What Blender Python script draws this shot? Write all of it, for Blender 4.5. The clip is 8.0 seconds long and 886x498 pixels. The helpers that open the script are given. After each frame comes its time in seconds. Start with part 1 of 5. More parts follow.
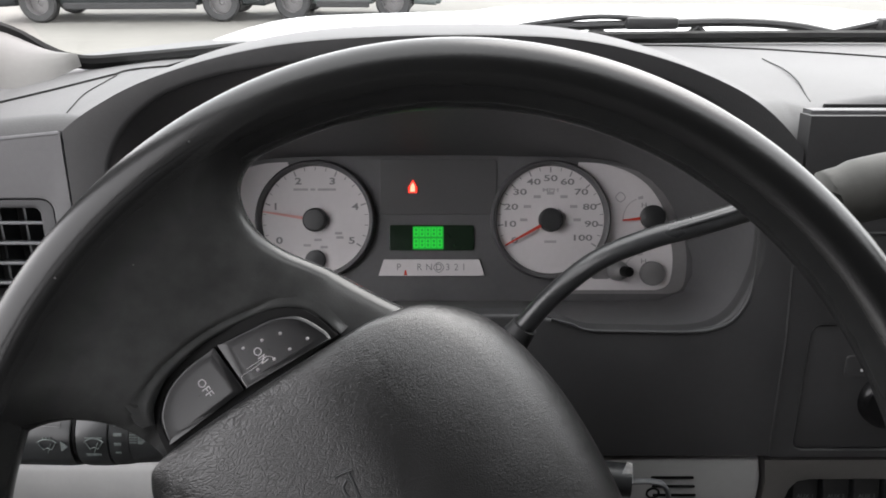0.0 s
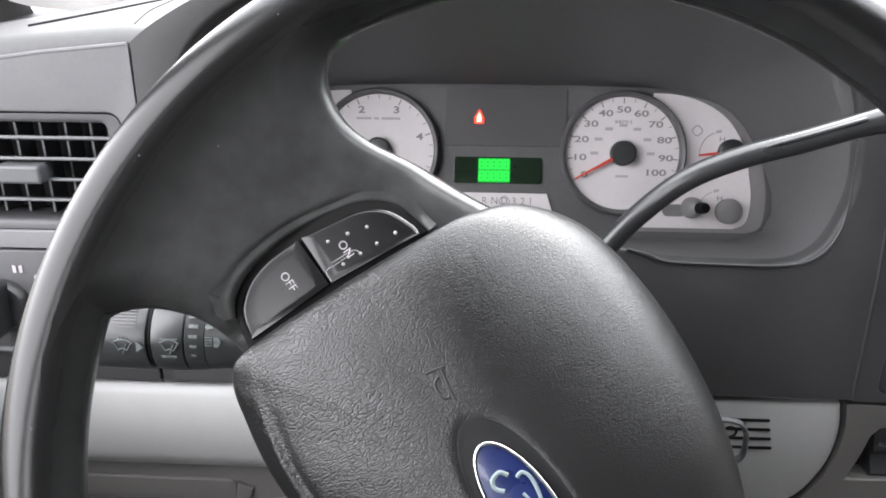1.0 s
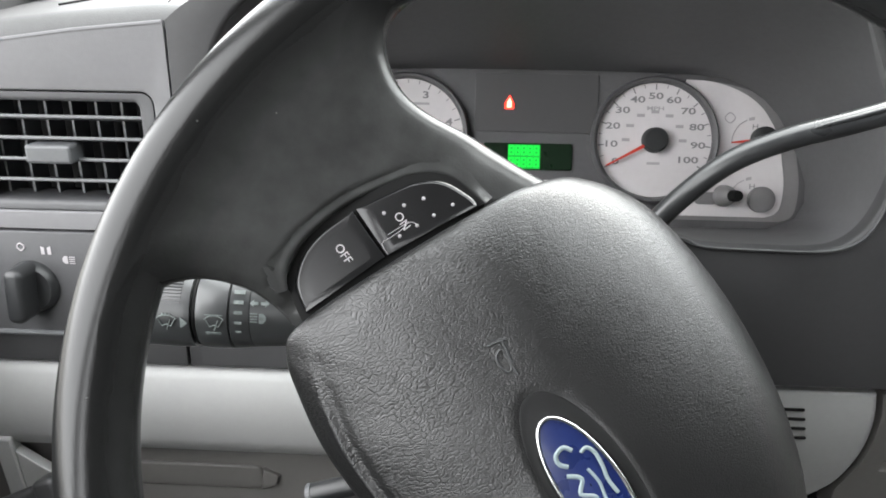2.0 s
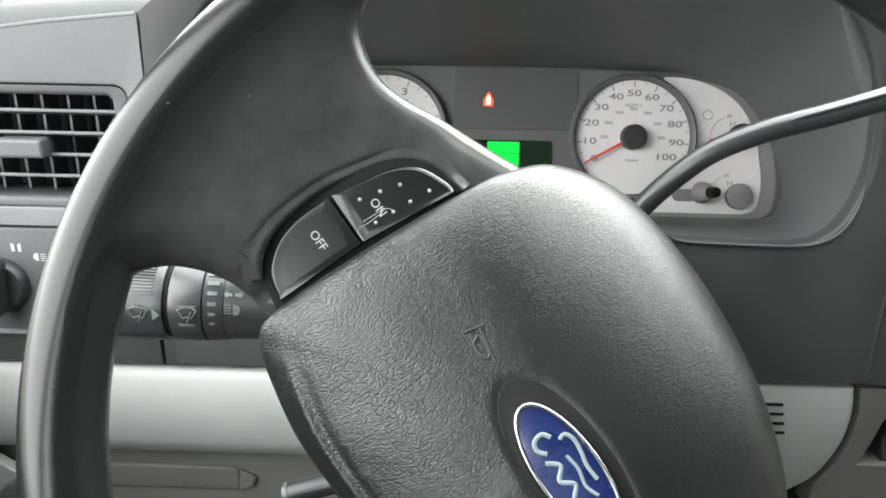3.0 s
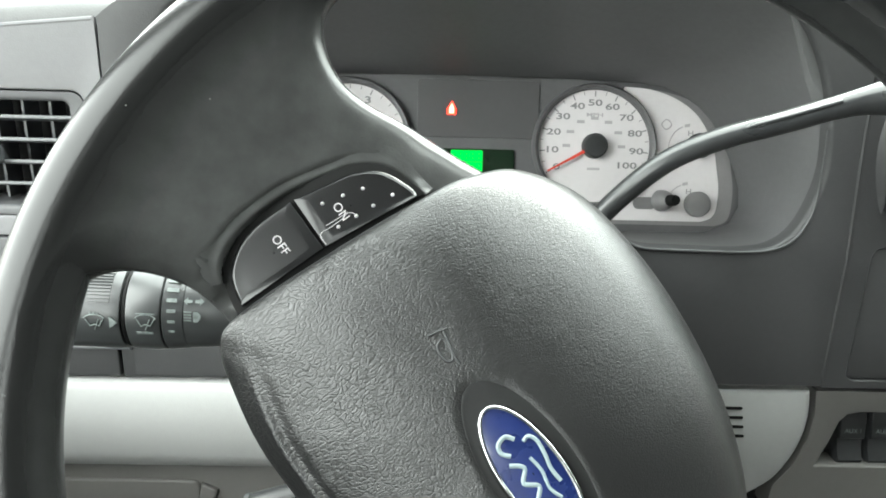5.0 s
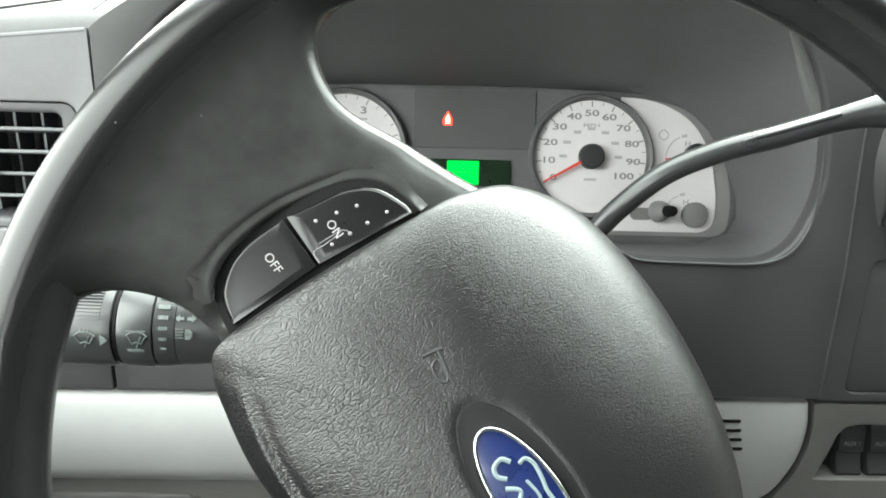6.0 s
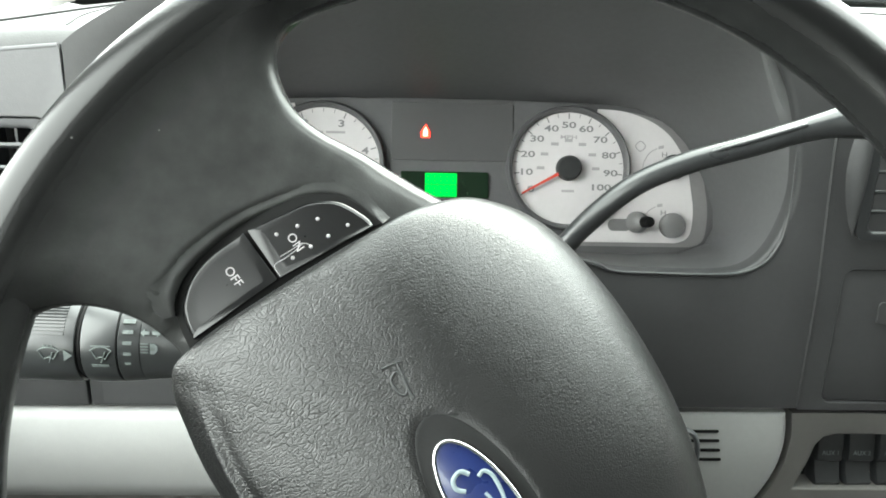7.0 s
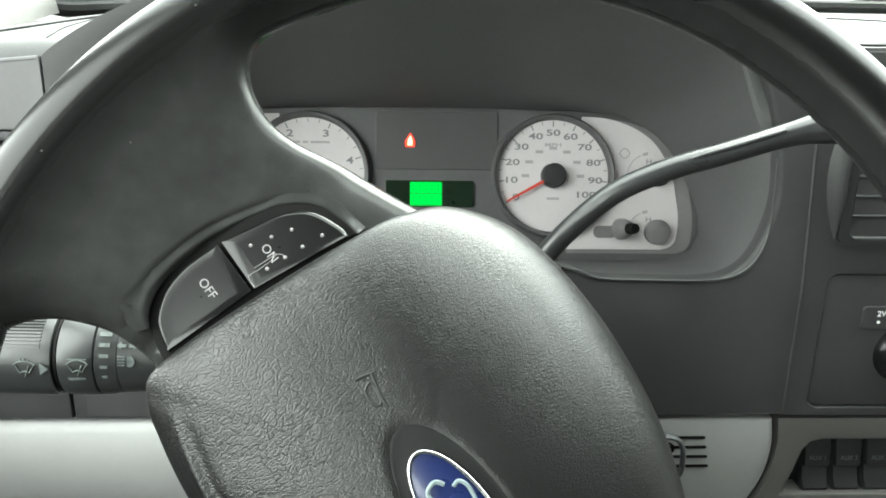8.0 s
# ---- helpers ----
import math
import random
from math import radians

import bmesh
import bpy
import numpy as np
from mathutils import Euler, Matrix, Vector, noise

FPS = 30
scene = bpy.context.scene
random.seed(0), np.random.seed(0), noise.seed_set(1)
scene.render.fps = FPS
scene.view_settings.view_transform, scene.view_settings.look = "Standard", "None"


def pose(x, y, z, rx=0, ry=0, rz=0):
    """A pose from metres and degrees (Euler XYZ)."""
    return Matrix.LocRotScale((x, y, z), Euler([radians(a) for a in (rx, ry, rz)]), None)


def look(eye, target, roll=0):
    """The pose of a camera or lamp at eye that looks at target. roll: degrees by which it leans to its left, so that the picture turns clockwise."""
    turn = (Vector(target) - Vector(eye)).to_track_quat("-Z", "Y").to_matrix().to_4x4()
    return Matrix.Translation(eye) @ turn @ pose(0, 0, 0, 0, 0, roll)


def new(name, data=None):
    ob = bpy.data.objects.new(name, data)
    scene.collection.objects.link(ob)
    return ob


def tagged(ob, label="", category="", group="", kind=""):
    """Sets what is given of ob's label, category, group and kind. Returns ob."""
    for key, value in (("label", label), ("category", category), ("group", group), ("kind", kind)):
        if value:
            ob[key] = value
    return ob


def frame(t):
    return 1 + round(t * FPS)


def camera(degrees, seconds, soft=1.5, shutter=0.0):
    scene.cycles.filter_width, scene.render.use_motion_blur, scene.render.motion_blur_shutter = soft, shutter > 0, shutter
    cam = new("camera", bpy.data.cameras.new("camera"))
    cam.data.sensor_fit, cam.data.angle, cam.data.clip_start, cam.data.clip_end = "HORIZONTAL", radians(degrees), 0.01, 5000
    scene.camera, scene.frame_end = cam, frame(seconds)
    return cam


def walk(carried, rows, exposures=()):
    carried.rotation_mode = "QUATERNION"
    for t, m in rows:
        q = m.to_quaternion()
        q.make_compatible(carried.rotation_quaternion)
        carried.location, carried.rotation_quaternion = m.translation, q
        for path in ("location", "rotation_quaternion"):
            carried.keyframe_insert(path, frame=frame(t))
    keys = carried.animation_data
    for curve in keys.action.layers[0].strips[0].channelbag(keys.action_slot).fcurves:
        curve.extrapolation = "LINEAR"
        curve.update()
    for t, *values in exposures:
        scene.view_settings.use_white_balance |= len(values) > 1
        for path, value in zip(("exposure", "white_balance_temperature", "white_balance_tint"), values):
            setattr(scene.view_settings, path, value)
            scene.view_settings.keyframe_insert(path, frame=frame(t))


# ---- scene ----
cam = camera(61.8, 8.0, 1.75)
METRES, EYE, TILT, LEAN, TURN = 0.141, 1.75, -24.0, 0.0, 0.0
ROWS = [
    (0.0, 0.0, 0.0, 0.0, 0.0, 0.0, 0.0),
    (0.5, -0.0578, 0.0588, -0.1882, 1.57, -1.1, -0.85),
    (1.0, -0.164, 0.1198, -0.2249, 2.81, -2.2, -1.13),
    (2.5, -0.3403, 0.165, -0.3419, 2.61, -2.21, -1.77),
    (3.0, -0.3062, 0.1746, -0.3612, 1.47, -1.6, -1.45),
    (3.5, -0.3066, 0.1689, -0.3688, 0.04, -1.09, -1.29),
    (4.0, -0.3091, 0.1561, -0.3684, -0.6, -0.73, -1.29),
    (4.5, -0.2989, 0.1701, -0.382, -0.91, -0.63, -1.25),
    (5.0, -0.302, 0.1728, -0.3826, -1.27, -0.61, -1.25),
    (6.5, -0.2828, 0.2077, -0.3378, -1.56, 0.2, -1.13),
    (7.0, -0.208, 0.1931, -0.3466, -1.92, 0.73, -0.82),
    (7.5, -0.154, 0.1466, -0.3078, -2.79, 1.19, -0.48),
    (8.0, -0.1532, 0.1927, -0.3428, -2.26, 1.36, -0.24),
]
EXPOSURES = [
    (0.0, 1.8, 6600, 13), (0.5, 2.7, 6450, 16), (1.0, 2.95, 6450, 13), (2.5, 2.84, 6550, 7), (3.0, 3.12, 6550, 4),
    (4.0, 3.38, 6550, -1), (5.0, 3.36, 6550, -1), (7.0, 3.35, 6580, -2), (8.0, 3.05, 6600, -3),
]
walk(cam, [(t, pose(0, 0, EYE, TILT, LEAN, TURN) @ pose(METRES * x, METRES * y, METRES * z, 90 + pitch, roll, yaw)) for t, x, y, z, yaw, pitch, roll in ROWS], EXPOSURES)

# ---- daylight: an overcast sky ----
world = bpy.data.worlds.new("overcast_sky")
scene.world = world
world.use_nodes = True
wn, wl = world.node_tree.nodes, world.node_tree.links
sky = wn.new("ShaderNodeTexSky")
sky.sky_type, sky.sun_disc = "NISHITA", False
sky.sun_elevation, sky.sun_rotation = radians(47), radians(33)
grey = wn.new("ShaderNodeHueSaturation")
grey.inputs["Saturation"].default_value = 0.2
wl.new(sky.outputs["Color"], grey.inputs["Color"])
cloud = wn.new("ShaderNodeMix")
cloud.data_type = "RGBA"
cloud.inputs[0].default_value = 0.6
cloud.inputs[7].default_value = (11.0, 11.0, 11.15, 1)
wl.new(grey.outputs["Color"], cloud.inputs[6])
wl.new(cloud.outputs[2], wn["Background"].inputs["Color"])
wn["Background"].inputs["Strength"].default_value = 0.15
sun_data = bpy.data.lights.new("sun", "SUN")
sun_data.energy, sun_data.angle, sun_data.color = 0.50, radians(40), (1.0, 0.97, 0.93)
sun = new("sun", sun_data)
sun.matrix_world = look((3.2, 4.9, 6.3), (0, 0, 0))


# ---- materials ----
def material(name, colour, rough=0.5, metal=0.0, grain=0.0, grain_size=0.001, vary=0.12, vary_size=0.06,
             coat=0.0, emit=None, emit_power=0.0, rough_vary=0.1, spec=0.5, cells=False, scuffs_and_haze=0.0):
    """A procedural surface: colour drifting at two sizes, roughness drifting with it, and a fine relief."""
    m = bpy.data.materials.new(name)
    m.use_nodes = True
    n, l = m.node_tree.nodes, m.node_tree.links
    b = n["Principled BSDF"]
    b.inputs["Metallic"].default_value = metal
    b.inputs["Coat Weight"].default_value = coat
    b.inputs["Coat Roughness"].default_value = 0.08
    b.inputs["Specular IOR Level"].default_value = spec
    co = n.new("ShaderNodeTexCoord")
    big = n.new("ShaderNodeTexNoise")
    big.inputs["Scale"].default_value, big.inputs["Detail"].default_value = 1 / vary_size, 5.0
    l.new(co.outputs["Object"], big.inputs["Vector"])
    fine = n.new("ShaderNodeTexNoise")
    fine.inputs["Scale"].default_value, fine.inputs["Detail"].default_value = 1 / (vary_size * 0.07), 3.0
    l.new(co.outputs["Object"], fine.inputs["Vector"])
    both = n.new("ShaderNodeMath")
    both.operation = "MULTIPLY_ADD"
    both.inputs[1].default_value = 0.35
    l.new(fine.outputs["Fac"], both.inputs[0])
    l.new(big.outputs["Fac"], both.inputs[2])
    ramp = n.new("ShaderNodeMapRange")
    ramp.inputs["From Min"].default_value, ramp.inputs["From Max"].default_value = 0.45, 0.9
    ramp.inputs["To Min"].default_value, ramp.inputs["To Max"].default_value = 1 - vary, 1 + vary
    l.new(both.outputs[0], ramp.inputs["Value"])
    mix = n.new("ShaderNodeVectorMath")
    mix.operation = "SCALE"
    mix.inputs[0].default_value = colour
    l.new(ramp.outputs[0], mix.inputs["Scale"])
    skin = mix.outputs[0]
    if scuffs_and_haze:
        # uneven scuffs on a web coloured paler to stand in for reflected light
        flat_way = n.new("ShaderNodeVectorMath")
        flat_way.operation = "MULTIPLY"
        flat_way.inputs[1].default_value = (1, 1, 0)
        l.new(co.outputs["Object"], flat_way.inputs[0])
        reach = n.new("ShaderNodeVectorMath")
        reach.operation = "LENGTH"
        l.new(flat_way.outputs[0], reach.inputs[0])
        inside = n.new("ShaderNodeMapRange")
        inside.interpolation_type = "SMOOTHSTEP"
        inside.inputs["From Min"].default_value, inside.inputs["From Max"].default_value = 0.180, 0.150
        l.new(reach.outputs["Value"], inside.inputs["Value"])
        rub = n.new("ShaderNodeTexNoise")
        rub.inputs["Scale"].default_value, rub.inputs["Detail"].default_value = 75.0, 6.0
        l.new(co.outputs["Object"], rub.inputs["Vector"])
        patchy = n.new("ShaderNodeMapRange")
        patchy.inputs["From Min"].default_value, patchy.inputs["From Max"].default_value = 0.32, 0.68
        patchy.inputs["To Min"].default_value, patchy.inputs["To Max"].default_value = 0.43, scuffs_and_haze
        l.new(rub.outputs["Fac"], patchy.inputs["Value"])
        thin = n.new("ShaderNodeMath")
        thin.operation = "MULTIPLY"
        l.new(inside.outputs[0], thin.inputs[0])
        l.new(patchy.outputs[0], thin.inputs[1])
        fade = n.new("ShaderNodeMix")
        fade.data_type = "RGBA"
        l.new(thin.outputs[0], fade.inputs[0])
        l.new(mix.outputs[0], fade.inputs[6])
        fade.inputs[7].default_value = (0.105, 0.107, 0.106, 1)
        # stray flecks and nicks
        fleck = n.new("ShaderNodeTexVoronoi")
        fleck.inputs["Scale"].default_value = 105.0
        l.new(co.outputs["Object"], fleck.inputs["Vector"])
        speck = n.new("ShaderNodeMapRange")
        speck.inputs["From Min"].default_value, speck.inputs["From Max"].default_value = 0.05, 0.015
        l.new(fleck.outputs["Distance"], speck.inputs["Value"])
        few = n.new("ShaderNodeMapRange")
        few.inputs["From Min"].default_value, few.inputs["From Max"].default_value = 0.50, 0.62
        l.new(big.outputs["Fac"], few.inputs["Value"])
        seen = n.new("ShaderNodeMath")
        seen.operation = "MULTIPLY"
        l.new(speck.outputs[0], seen.inputs[0])
        l.new(few.outputs[0], seen.inputs[1])
        nick = n.new("ShaderNodeMix")
        nick.data_type = "RGBA"
        l.new(seen.outputs[0], nick.inputs[0])
        l.new(fade.outputs[2], nick.inputs[6])
        nick.inputs[7].default_value = (0.16, 0.16, 0.155, 1)
        skin = nick.outputs[2]
    l.new(skin, b.inputs["Base Color"])
    rr = n.new("ShaderNodeMapRange")
    rr.inputs["From Min"].default_value, rr.inputs["From Max"].default_value = 0.2, 0.8
    rr.inputs["To Min"].default_value, rr.inputs["To Max"].default_value = max(0.02, rough - rough_vary), min(1, rough + rough_vary)
    l.new(big.outputs["Fac"], rr.inputs["Value"])
    l.new(rr.outputs[0], b.inputs["Roughness"])
    if grain:
        bump = n.new("ShaderNodeBump")
        bump.inputs["Strength"].default_value, bump.inputs["Distance"].default_value = min(1, grain), grain_size * 0.35 if not cells else 0.00034
        if cells:
            warp = n.new("ShaderNodeTexNoise")
            warp.inputs["Scale"].default_value = 0.35 / grain_size
            l.new(co.outputs["Object"], warp.inputs["Vector"])
            push = n.new("ShaderNodeVectorMath")
            push.operation = "MULTIPLY_ADD"
            push.inputs[1].default_value = (grain_size * 1.3,) * 3
            l.new(warp.outputs["Color"], push.inputs[0])
            l.new(co.outputs["Object"], push.inputs[2])
            cell = n.new("ShaderNodeTexVoronoi")
            cell.feature = "DISTANCE_TO_EDGE"
            cell.inputs["Scale"].default_value = 1 / grain_size
            l.new(push.outputs[0], cell.inputs["Vector"])
            pebble = n.new("ShaderNodeMapRange")
            pebble.interpolation_type = "SMOOTHSTEP"
            pebble.inputs["From Max"].default_value, pebble.inputs["To Max"].default_value = 0.22, 0.4
            l.new(cell.outputs["Distance"], pebble.inputs["Value"])
            # folds: long irregular cells that bend with a broad warp
            sway = n.new("ShaderNodeTexNoise")
            sway.inputs["Scale"].default_value, sway.inputs["Detail"].default_value = 42.0, 3.0
            l.new(co.outputs["Object"], sway.inputs["Vector"])
            bend_by = n.new("ShaderNodeVectorMath")
            bend_by.operation = "MULTIPLY_ADD"
            bend_by.inputs[1].default_value = (0.016, 0.016, 0.0)
            l.new(sway.outputs["Color"], bend_by.inputs[0])
            l.new(co.outputs["Object"], bend_by.inputs[2])
            lay = n.new("ShaderNodeMapping")
            lay.inputs["Rotation"].default_value = (0, 0, -0.62)
            l.new(bend_by.outputs[0], lay.inputs["Vector"])
            draw_out = n.new("ShaderNodeMapping")
            draw_out.inputs["Scale"].default_value = (300, 740, 400)
            l.new(lay.outputs[0], draw_out.inputs["Vector"])
            fold = n.new("ShaderNodeTexVoronoi")
            fold.feature = "DISTANCE_TO_EDGE"
            fold.inputs["Scale"].default_value = 1.0
            l.new(draw_out.outputs[0], fold.inputs["Vector"])
            crease = n.new("ShaderNodeMapRange")
            crease.interpolation_type = "SMOOTHSTEP"
            crease.inputs["From Max"].default_value = 0.17
            l.new(fold.outputs["Distance"], crease.inputs["Value"])
            # the folds show most where the cover is worn, on the driver's side
            where = n.new("ShaderNodeSeparateXYZ")
            l.new(co.outputs["Object"], where.inputs[0])
            worn = n.new("ShaderNodeMapRange")
            worn.inputs["From Min"].default_value, worn.inputs["From Max"].default_value = -0.015, -0.075
            worn.inputs["To Min"].default_value, worn.inputs["To Max"].default_value = 0.3, 1.2
            l.new(where.outputs["X"], worn.inputs["Value"])
            patch = n.new("ShaderNodeMapRange")
            patch.inputs["From Min"].default_value, patch.inputs["From Max"].default_value, patch.inputs["To Min"].default_value = 0.35, 0.65, 0.35
            l.new(big.outputs["Fac"], patch.inputs["Value"])
            much = n.new("ShaderNodeMath")
            much.operation = "MULTIPLY"
            l.new(worn.outputs[0], much.inputs[0])
            l.new(patch.outputs[0], much.inputs[1])
            total = n.new("ShaderNodeMath")
            total.operation = "MULTIPLY_ADD"
            l.new(crease.outputs[0], total.inputs[0])
            l.new(much.outputs[0], total.inputs[1])
            l.new(pebble.outputs[0], total.inputs[2])
            l.new(total.outputs[0], bump.inputs["Height"])
        else:
            tex = n.new("ShaderNodeTexNoise")
            tex.inputs["Scale"].default_value, tex.inputs["Detail"].default_value = 1 / grain_size, 2.0
            l.new(co.outputs["Object"], tex.inputs["Vector"])
            l.new(tex.outputs["Fac"], bump.inputs["Height"])
        l.new(bump.outputs["Normal"], b.inputs["Normal"])
    if emit:
        b.inputs["Emission Color"].default_value = (*emit, 1)
        b.inputs["Emission Strength"].default_value = emit_power
    return m


RIM = material("rim_black", (0.006, 0.0062, 0.0063), 0.25, spec=0.4, grain=0.14, grain_size=0.0011, vary=0.1, vary_size=0.03, rough_vary=0.0, scuffs_and_haze=0.64)
VINYL = material("airbag_vinyl", (0.011, 0.0111, 0.0113), 0.31, spec=0.72, grain=0.38, grain_size=0.0010, vary=0.12, cells=True, vary_size=0.03, rough_vary=0.015)
DISH = material("dish_satin_black", (0.010, 0.0102, 0.0104), 0.5, spec=0.3, grain=0.12, grain_size=0.0009, vary=0.12, rough_vary=0.02)
SMOOTH = material("smooth_black", (0.022, 0.023, 0.024), 0.4, grain=0.1, grain_size=0.0008, vary=0.2)
STALK = material("stalk_satin_black", (0.034, 0.036, 0.037), 0.32, spec=0.75, vary=0.12)
LEVER = material("lever_satin_black", (0.025, 0.026, 0.027), 0.28, spec=0.7, vary=0.15)
GRIP = material("grip_worn_grey", (0.05, 0.05, 0.046), 0.6, spec=0.3, vary=0.15, grain=0.2)
BUTTON = material("button_black", (0.007, 0.007, 0.0075), 0.22, spec=0.5, vary=0.1, vary_size=0.03, rough_vary=0.01)
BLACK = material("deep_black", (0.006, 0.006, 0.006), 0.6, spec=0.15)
DASH = material("dash_dark_grey", (0.135, 0.134, 0.138), 0.55, spec=0.35, grain=0.35, grain_size=0.0011, vary=0.08, rough_vary=0.03)
DASH_TOP = material("dash_top_grey", (0.115, 0.115, 0.116), 0.6, spec=0.25, grain=0.4, grain_size=0.0012, vary=0.08, rough_vary=0.03)
BEZEL = material("bezel_charcoal", (0.040, 0.040, 0.041), 0.45, spec=0.42, grain=0.3, grain_size=0.0011, vary=0.12)
LOWER_DASH = material("switch_panel_charcoal", (0.07, 0.07, 0.073), 0.5, spec=0.4, grain=0.3, grain_size=0.0011, vary=0.08)
VENT = material("vent_grey", (0.085, 0.088, 0.092), 0.45, grain=0.15, grain_size=0.0008)
SILVER = material("panel_light_grey", (0.27, 0.27, 0.266), 0.5, grain=0.12, grain_size=0.0009, vary=0.06)
TAUPE = material("panel_taupe", (0.098, 0.094, 0.089), 0.55, grain=0.2, grain_size=0.001, vary=0.08)
TRIM = material("pillar_trim", (0.14, 0.136, 0.13), 0.6, grain=0.2, grain_size=0.0012, vary=0.08)
# unseen side wall, coloured dark so that the rim mirrors less light
DOOR = material("door_panel_darkened", (0.05, 0.05, 0.051), 0.6, grain=0.3, grain_size=0.0012)
HEADLINER = material("headliner_cloth", (0.22, 0.218, 0.212), 0.9, grain=0.5, grain_size=0.002)
DIAL = material("dial_white", (0.60, 0.57, 0.575), 0.5, vary=0.05)
INK = material("print_dark", (0.2, 0.195, 0.2), 0.6)
SIGN = material("sign_grey", (0.13, 0.15, 0.145), 0.6, vary=0.35, vary_size=0.003)
INK_PALE = material("print_pale", (0.36, 0.34, 0.35), 0.6)
RED = material("needle_red", (0.55, 0.05, 0.03), 0.45)
WHITE = material("print_white", (0.75, 0.75, 0.75), 0.55, vary=0.2, vary_size=0.004)
HOUSING = material("cluster_housing", (0.085, 0.083, 0.086), 0.5, vary=0.15)
# the surround's plastic in a paler colour, standing in for haze under the hood
TUNNEL = material("hood_inside_hazed", (0.082, 0.081, 0.083), 0.55, vary=0.15, grain=0.2, grain_size=0.0011)
SMOKE = material("smoked_window", (0.066, 0.064, 0.066), 0.45, vary=0.06, rough_vary=0.01)
LENS_GREY = material("cluster_edge_grey", (0.19, 0.182, 0.184), 0.35)
LCD = material("display_dark", (0.008, 0.02, 0.01), 0.15)
LCD_GLOW = material("display_lit_ground", (0.0, 0.1, 0.02), 0.4, emit=(0.01, 1.0, 0.06), emit_power=0.058)
CAP_GREY = material("cap_pale_grey", (0.17, 0.165, 0.166), 0.4, vary=0.1)
EDGE = material("bezel_edge_highlight", (0.055, 0.056, 0.057), 0.33, spec=0.5, vary=0.15)
LCD_ON = material("display_green", (0.0, 0.2, 0.03), 0.4, emit=(0.01, 1.0, 0.06), emit_power=0.16)
LAMP_RED = material("telltale_red", (0.4, 0.02, 0.01), 0.4, emit=(1.0, 0.03, 0.012), emit_power=0.42)
LAMP_CORE = material("telltale_core", (0.6, 0.2, 0.1), 0.4, emit=(1.0, 0.42, 0.28), emit_power=0.5)
CHROME = material("chrome", (0.78, 0.79, 0.8), 0.12, metal=1.0, vary=0.05, rough_vary=0.05)
BLUE = material("emblem_blue", (0.007, 0.015, 0.075), 0.3, coat=0.6, vary=0.15, vary_size=0.01)
PALE = material("emblem_silver", (0.2, 0.25, 0.26), 0.4, metal=0.2)
PAINT = material("white_paint", (0.66, 0.67, 0.68), 0.25, coat=0.5, vary=0.03, vary_size=0.4)
RUBBER = material("rubber_black", (0.02, 0.02, 0.021), 0.55, vary=0.3)
CONCRETE = material("concrete_ground", (0.165, 0.16, 0.145), 0.9, grain=0.6, grain_size=0.02, vary=0.14, vary_size=3.0)
CAR_DARK = material("car_dark_paint", (0.014, 0.017, 0.018), 0.5, spec=0.3, vary_size=0.5)
CAR_GREY = material("car_grey_paint", (0.085, 0.1, 0.1), 0.35, coat=0.2, vary_size=0.5)
CAR_GLASS = material("car_glass", (0.02, 0.025, 0.025), 0.08)
TAIL_RED = material("tail_lamp_red", (0.35, 0.02, 0.02), 0.2, coat=0.5)
REAR = material("rear_cloth", (0.16, 0.157, 0.152), 0.9, grain=0.4, grain_size=0.002)
FLOOR = material("floor_mat", (0.06, 0.06, 0.06), 0.85, grain=0.5, grain_size=0.004)

GLASS = bpy.data.materials.new("windscreen_glass")
GLASS.use_nodes = True
gn, gl = GLASS.node_tree.nodes, GLASS.node_tree.links
gn.remove(gn["Principled BSDF"])
clear, sheen, both_ways = gn.new("ShaderNodeBsdfTransparent"), gn.new("ShaderNodeBsdfGlossy"), gn.new("ShaderNodeMixShader")
clear.inputs["Color"].default_value = (0.93, 0.96, 0.95, 1)
sheen.inputs["Roughness"].default_value = 0.02
both_ways.inputs[0].default_value = 0.05
gl.new(clear.outputs[0], both_ways.inputs[1])
gl.new(sheen.outputs[0], both_ways.inputs[2])
gl.new(both_ways.outputs[0], gn["Material Output"].inputs["Surface"])


# ---- builders ----
def part(name, bm, mat, parent=None, label="", smooth=False, angle=40):
    """Links a bmesh as one mesh object under a thing or a part."""
    bmesh.ops.recalc_face_normals(bm, faces=bm.faces[:])
    me = bpy.data.meshes.new(name)
    if smooth:
        for f in bm.faces:
            f.smooth = True
        for e in bm.edges:
            if len(e.link_faces) == 2 and e.calc_face_angle(0) > radians(angle):
                e.smooth = False
    bm.to_mesh(me)
    bm.free()
    me.materials.append(mat)
    ob = new(name, me)
    ob.parent = parent
    if label:
        tagged(ob, label)
    return ob


def thing(name, m, label, category, group="", kind=""):
    """An empty at the thing's base that carries its parts."""
    ob = new(name)
    ob.empty_display_size = 0.02
    ob.matrix_world = m
    return tagged(ob, label, category, group, kind)


def frame_of(origin, across, up):
    """A pose with x across, y up and z towards the viewer of a face."""
    a, u = Vector(across).normalized(), Vector(up).normalized()
    n = a.cross(u).normalized()
    u = n.cross(a)
    return Matrix.Translation(origin) @ Matrix((a, u, n)).transposed().to_4x4()


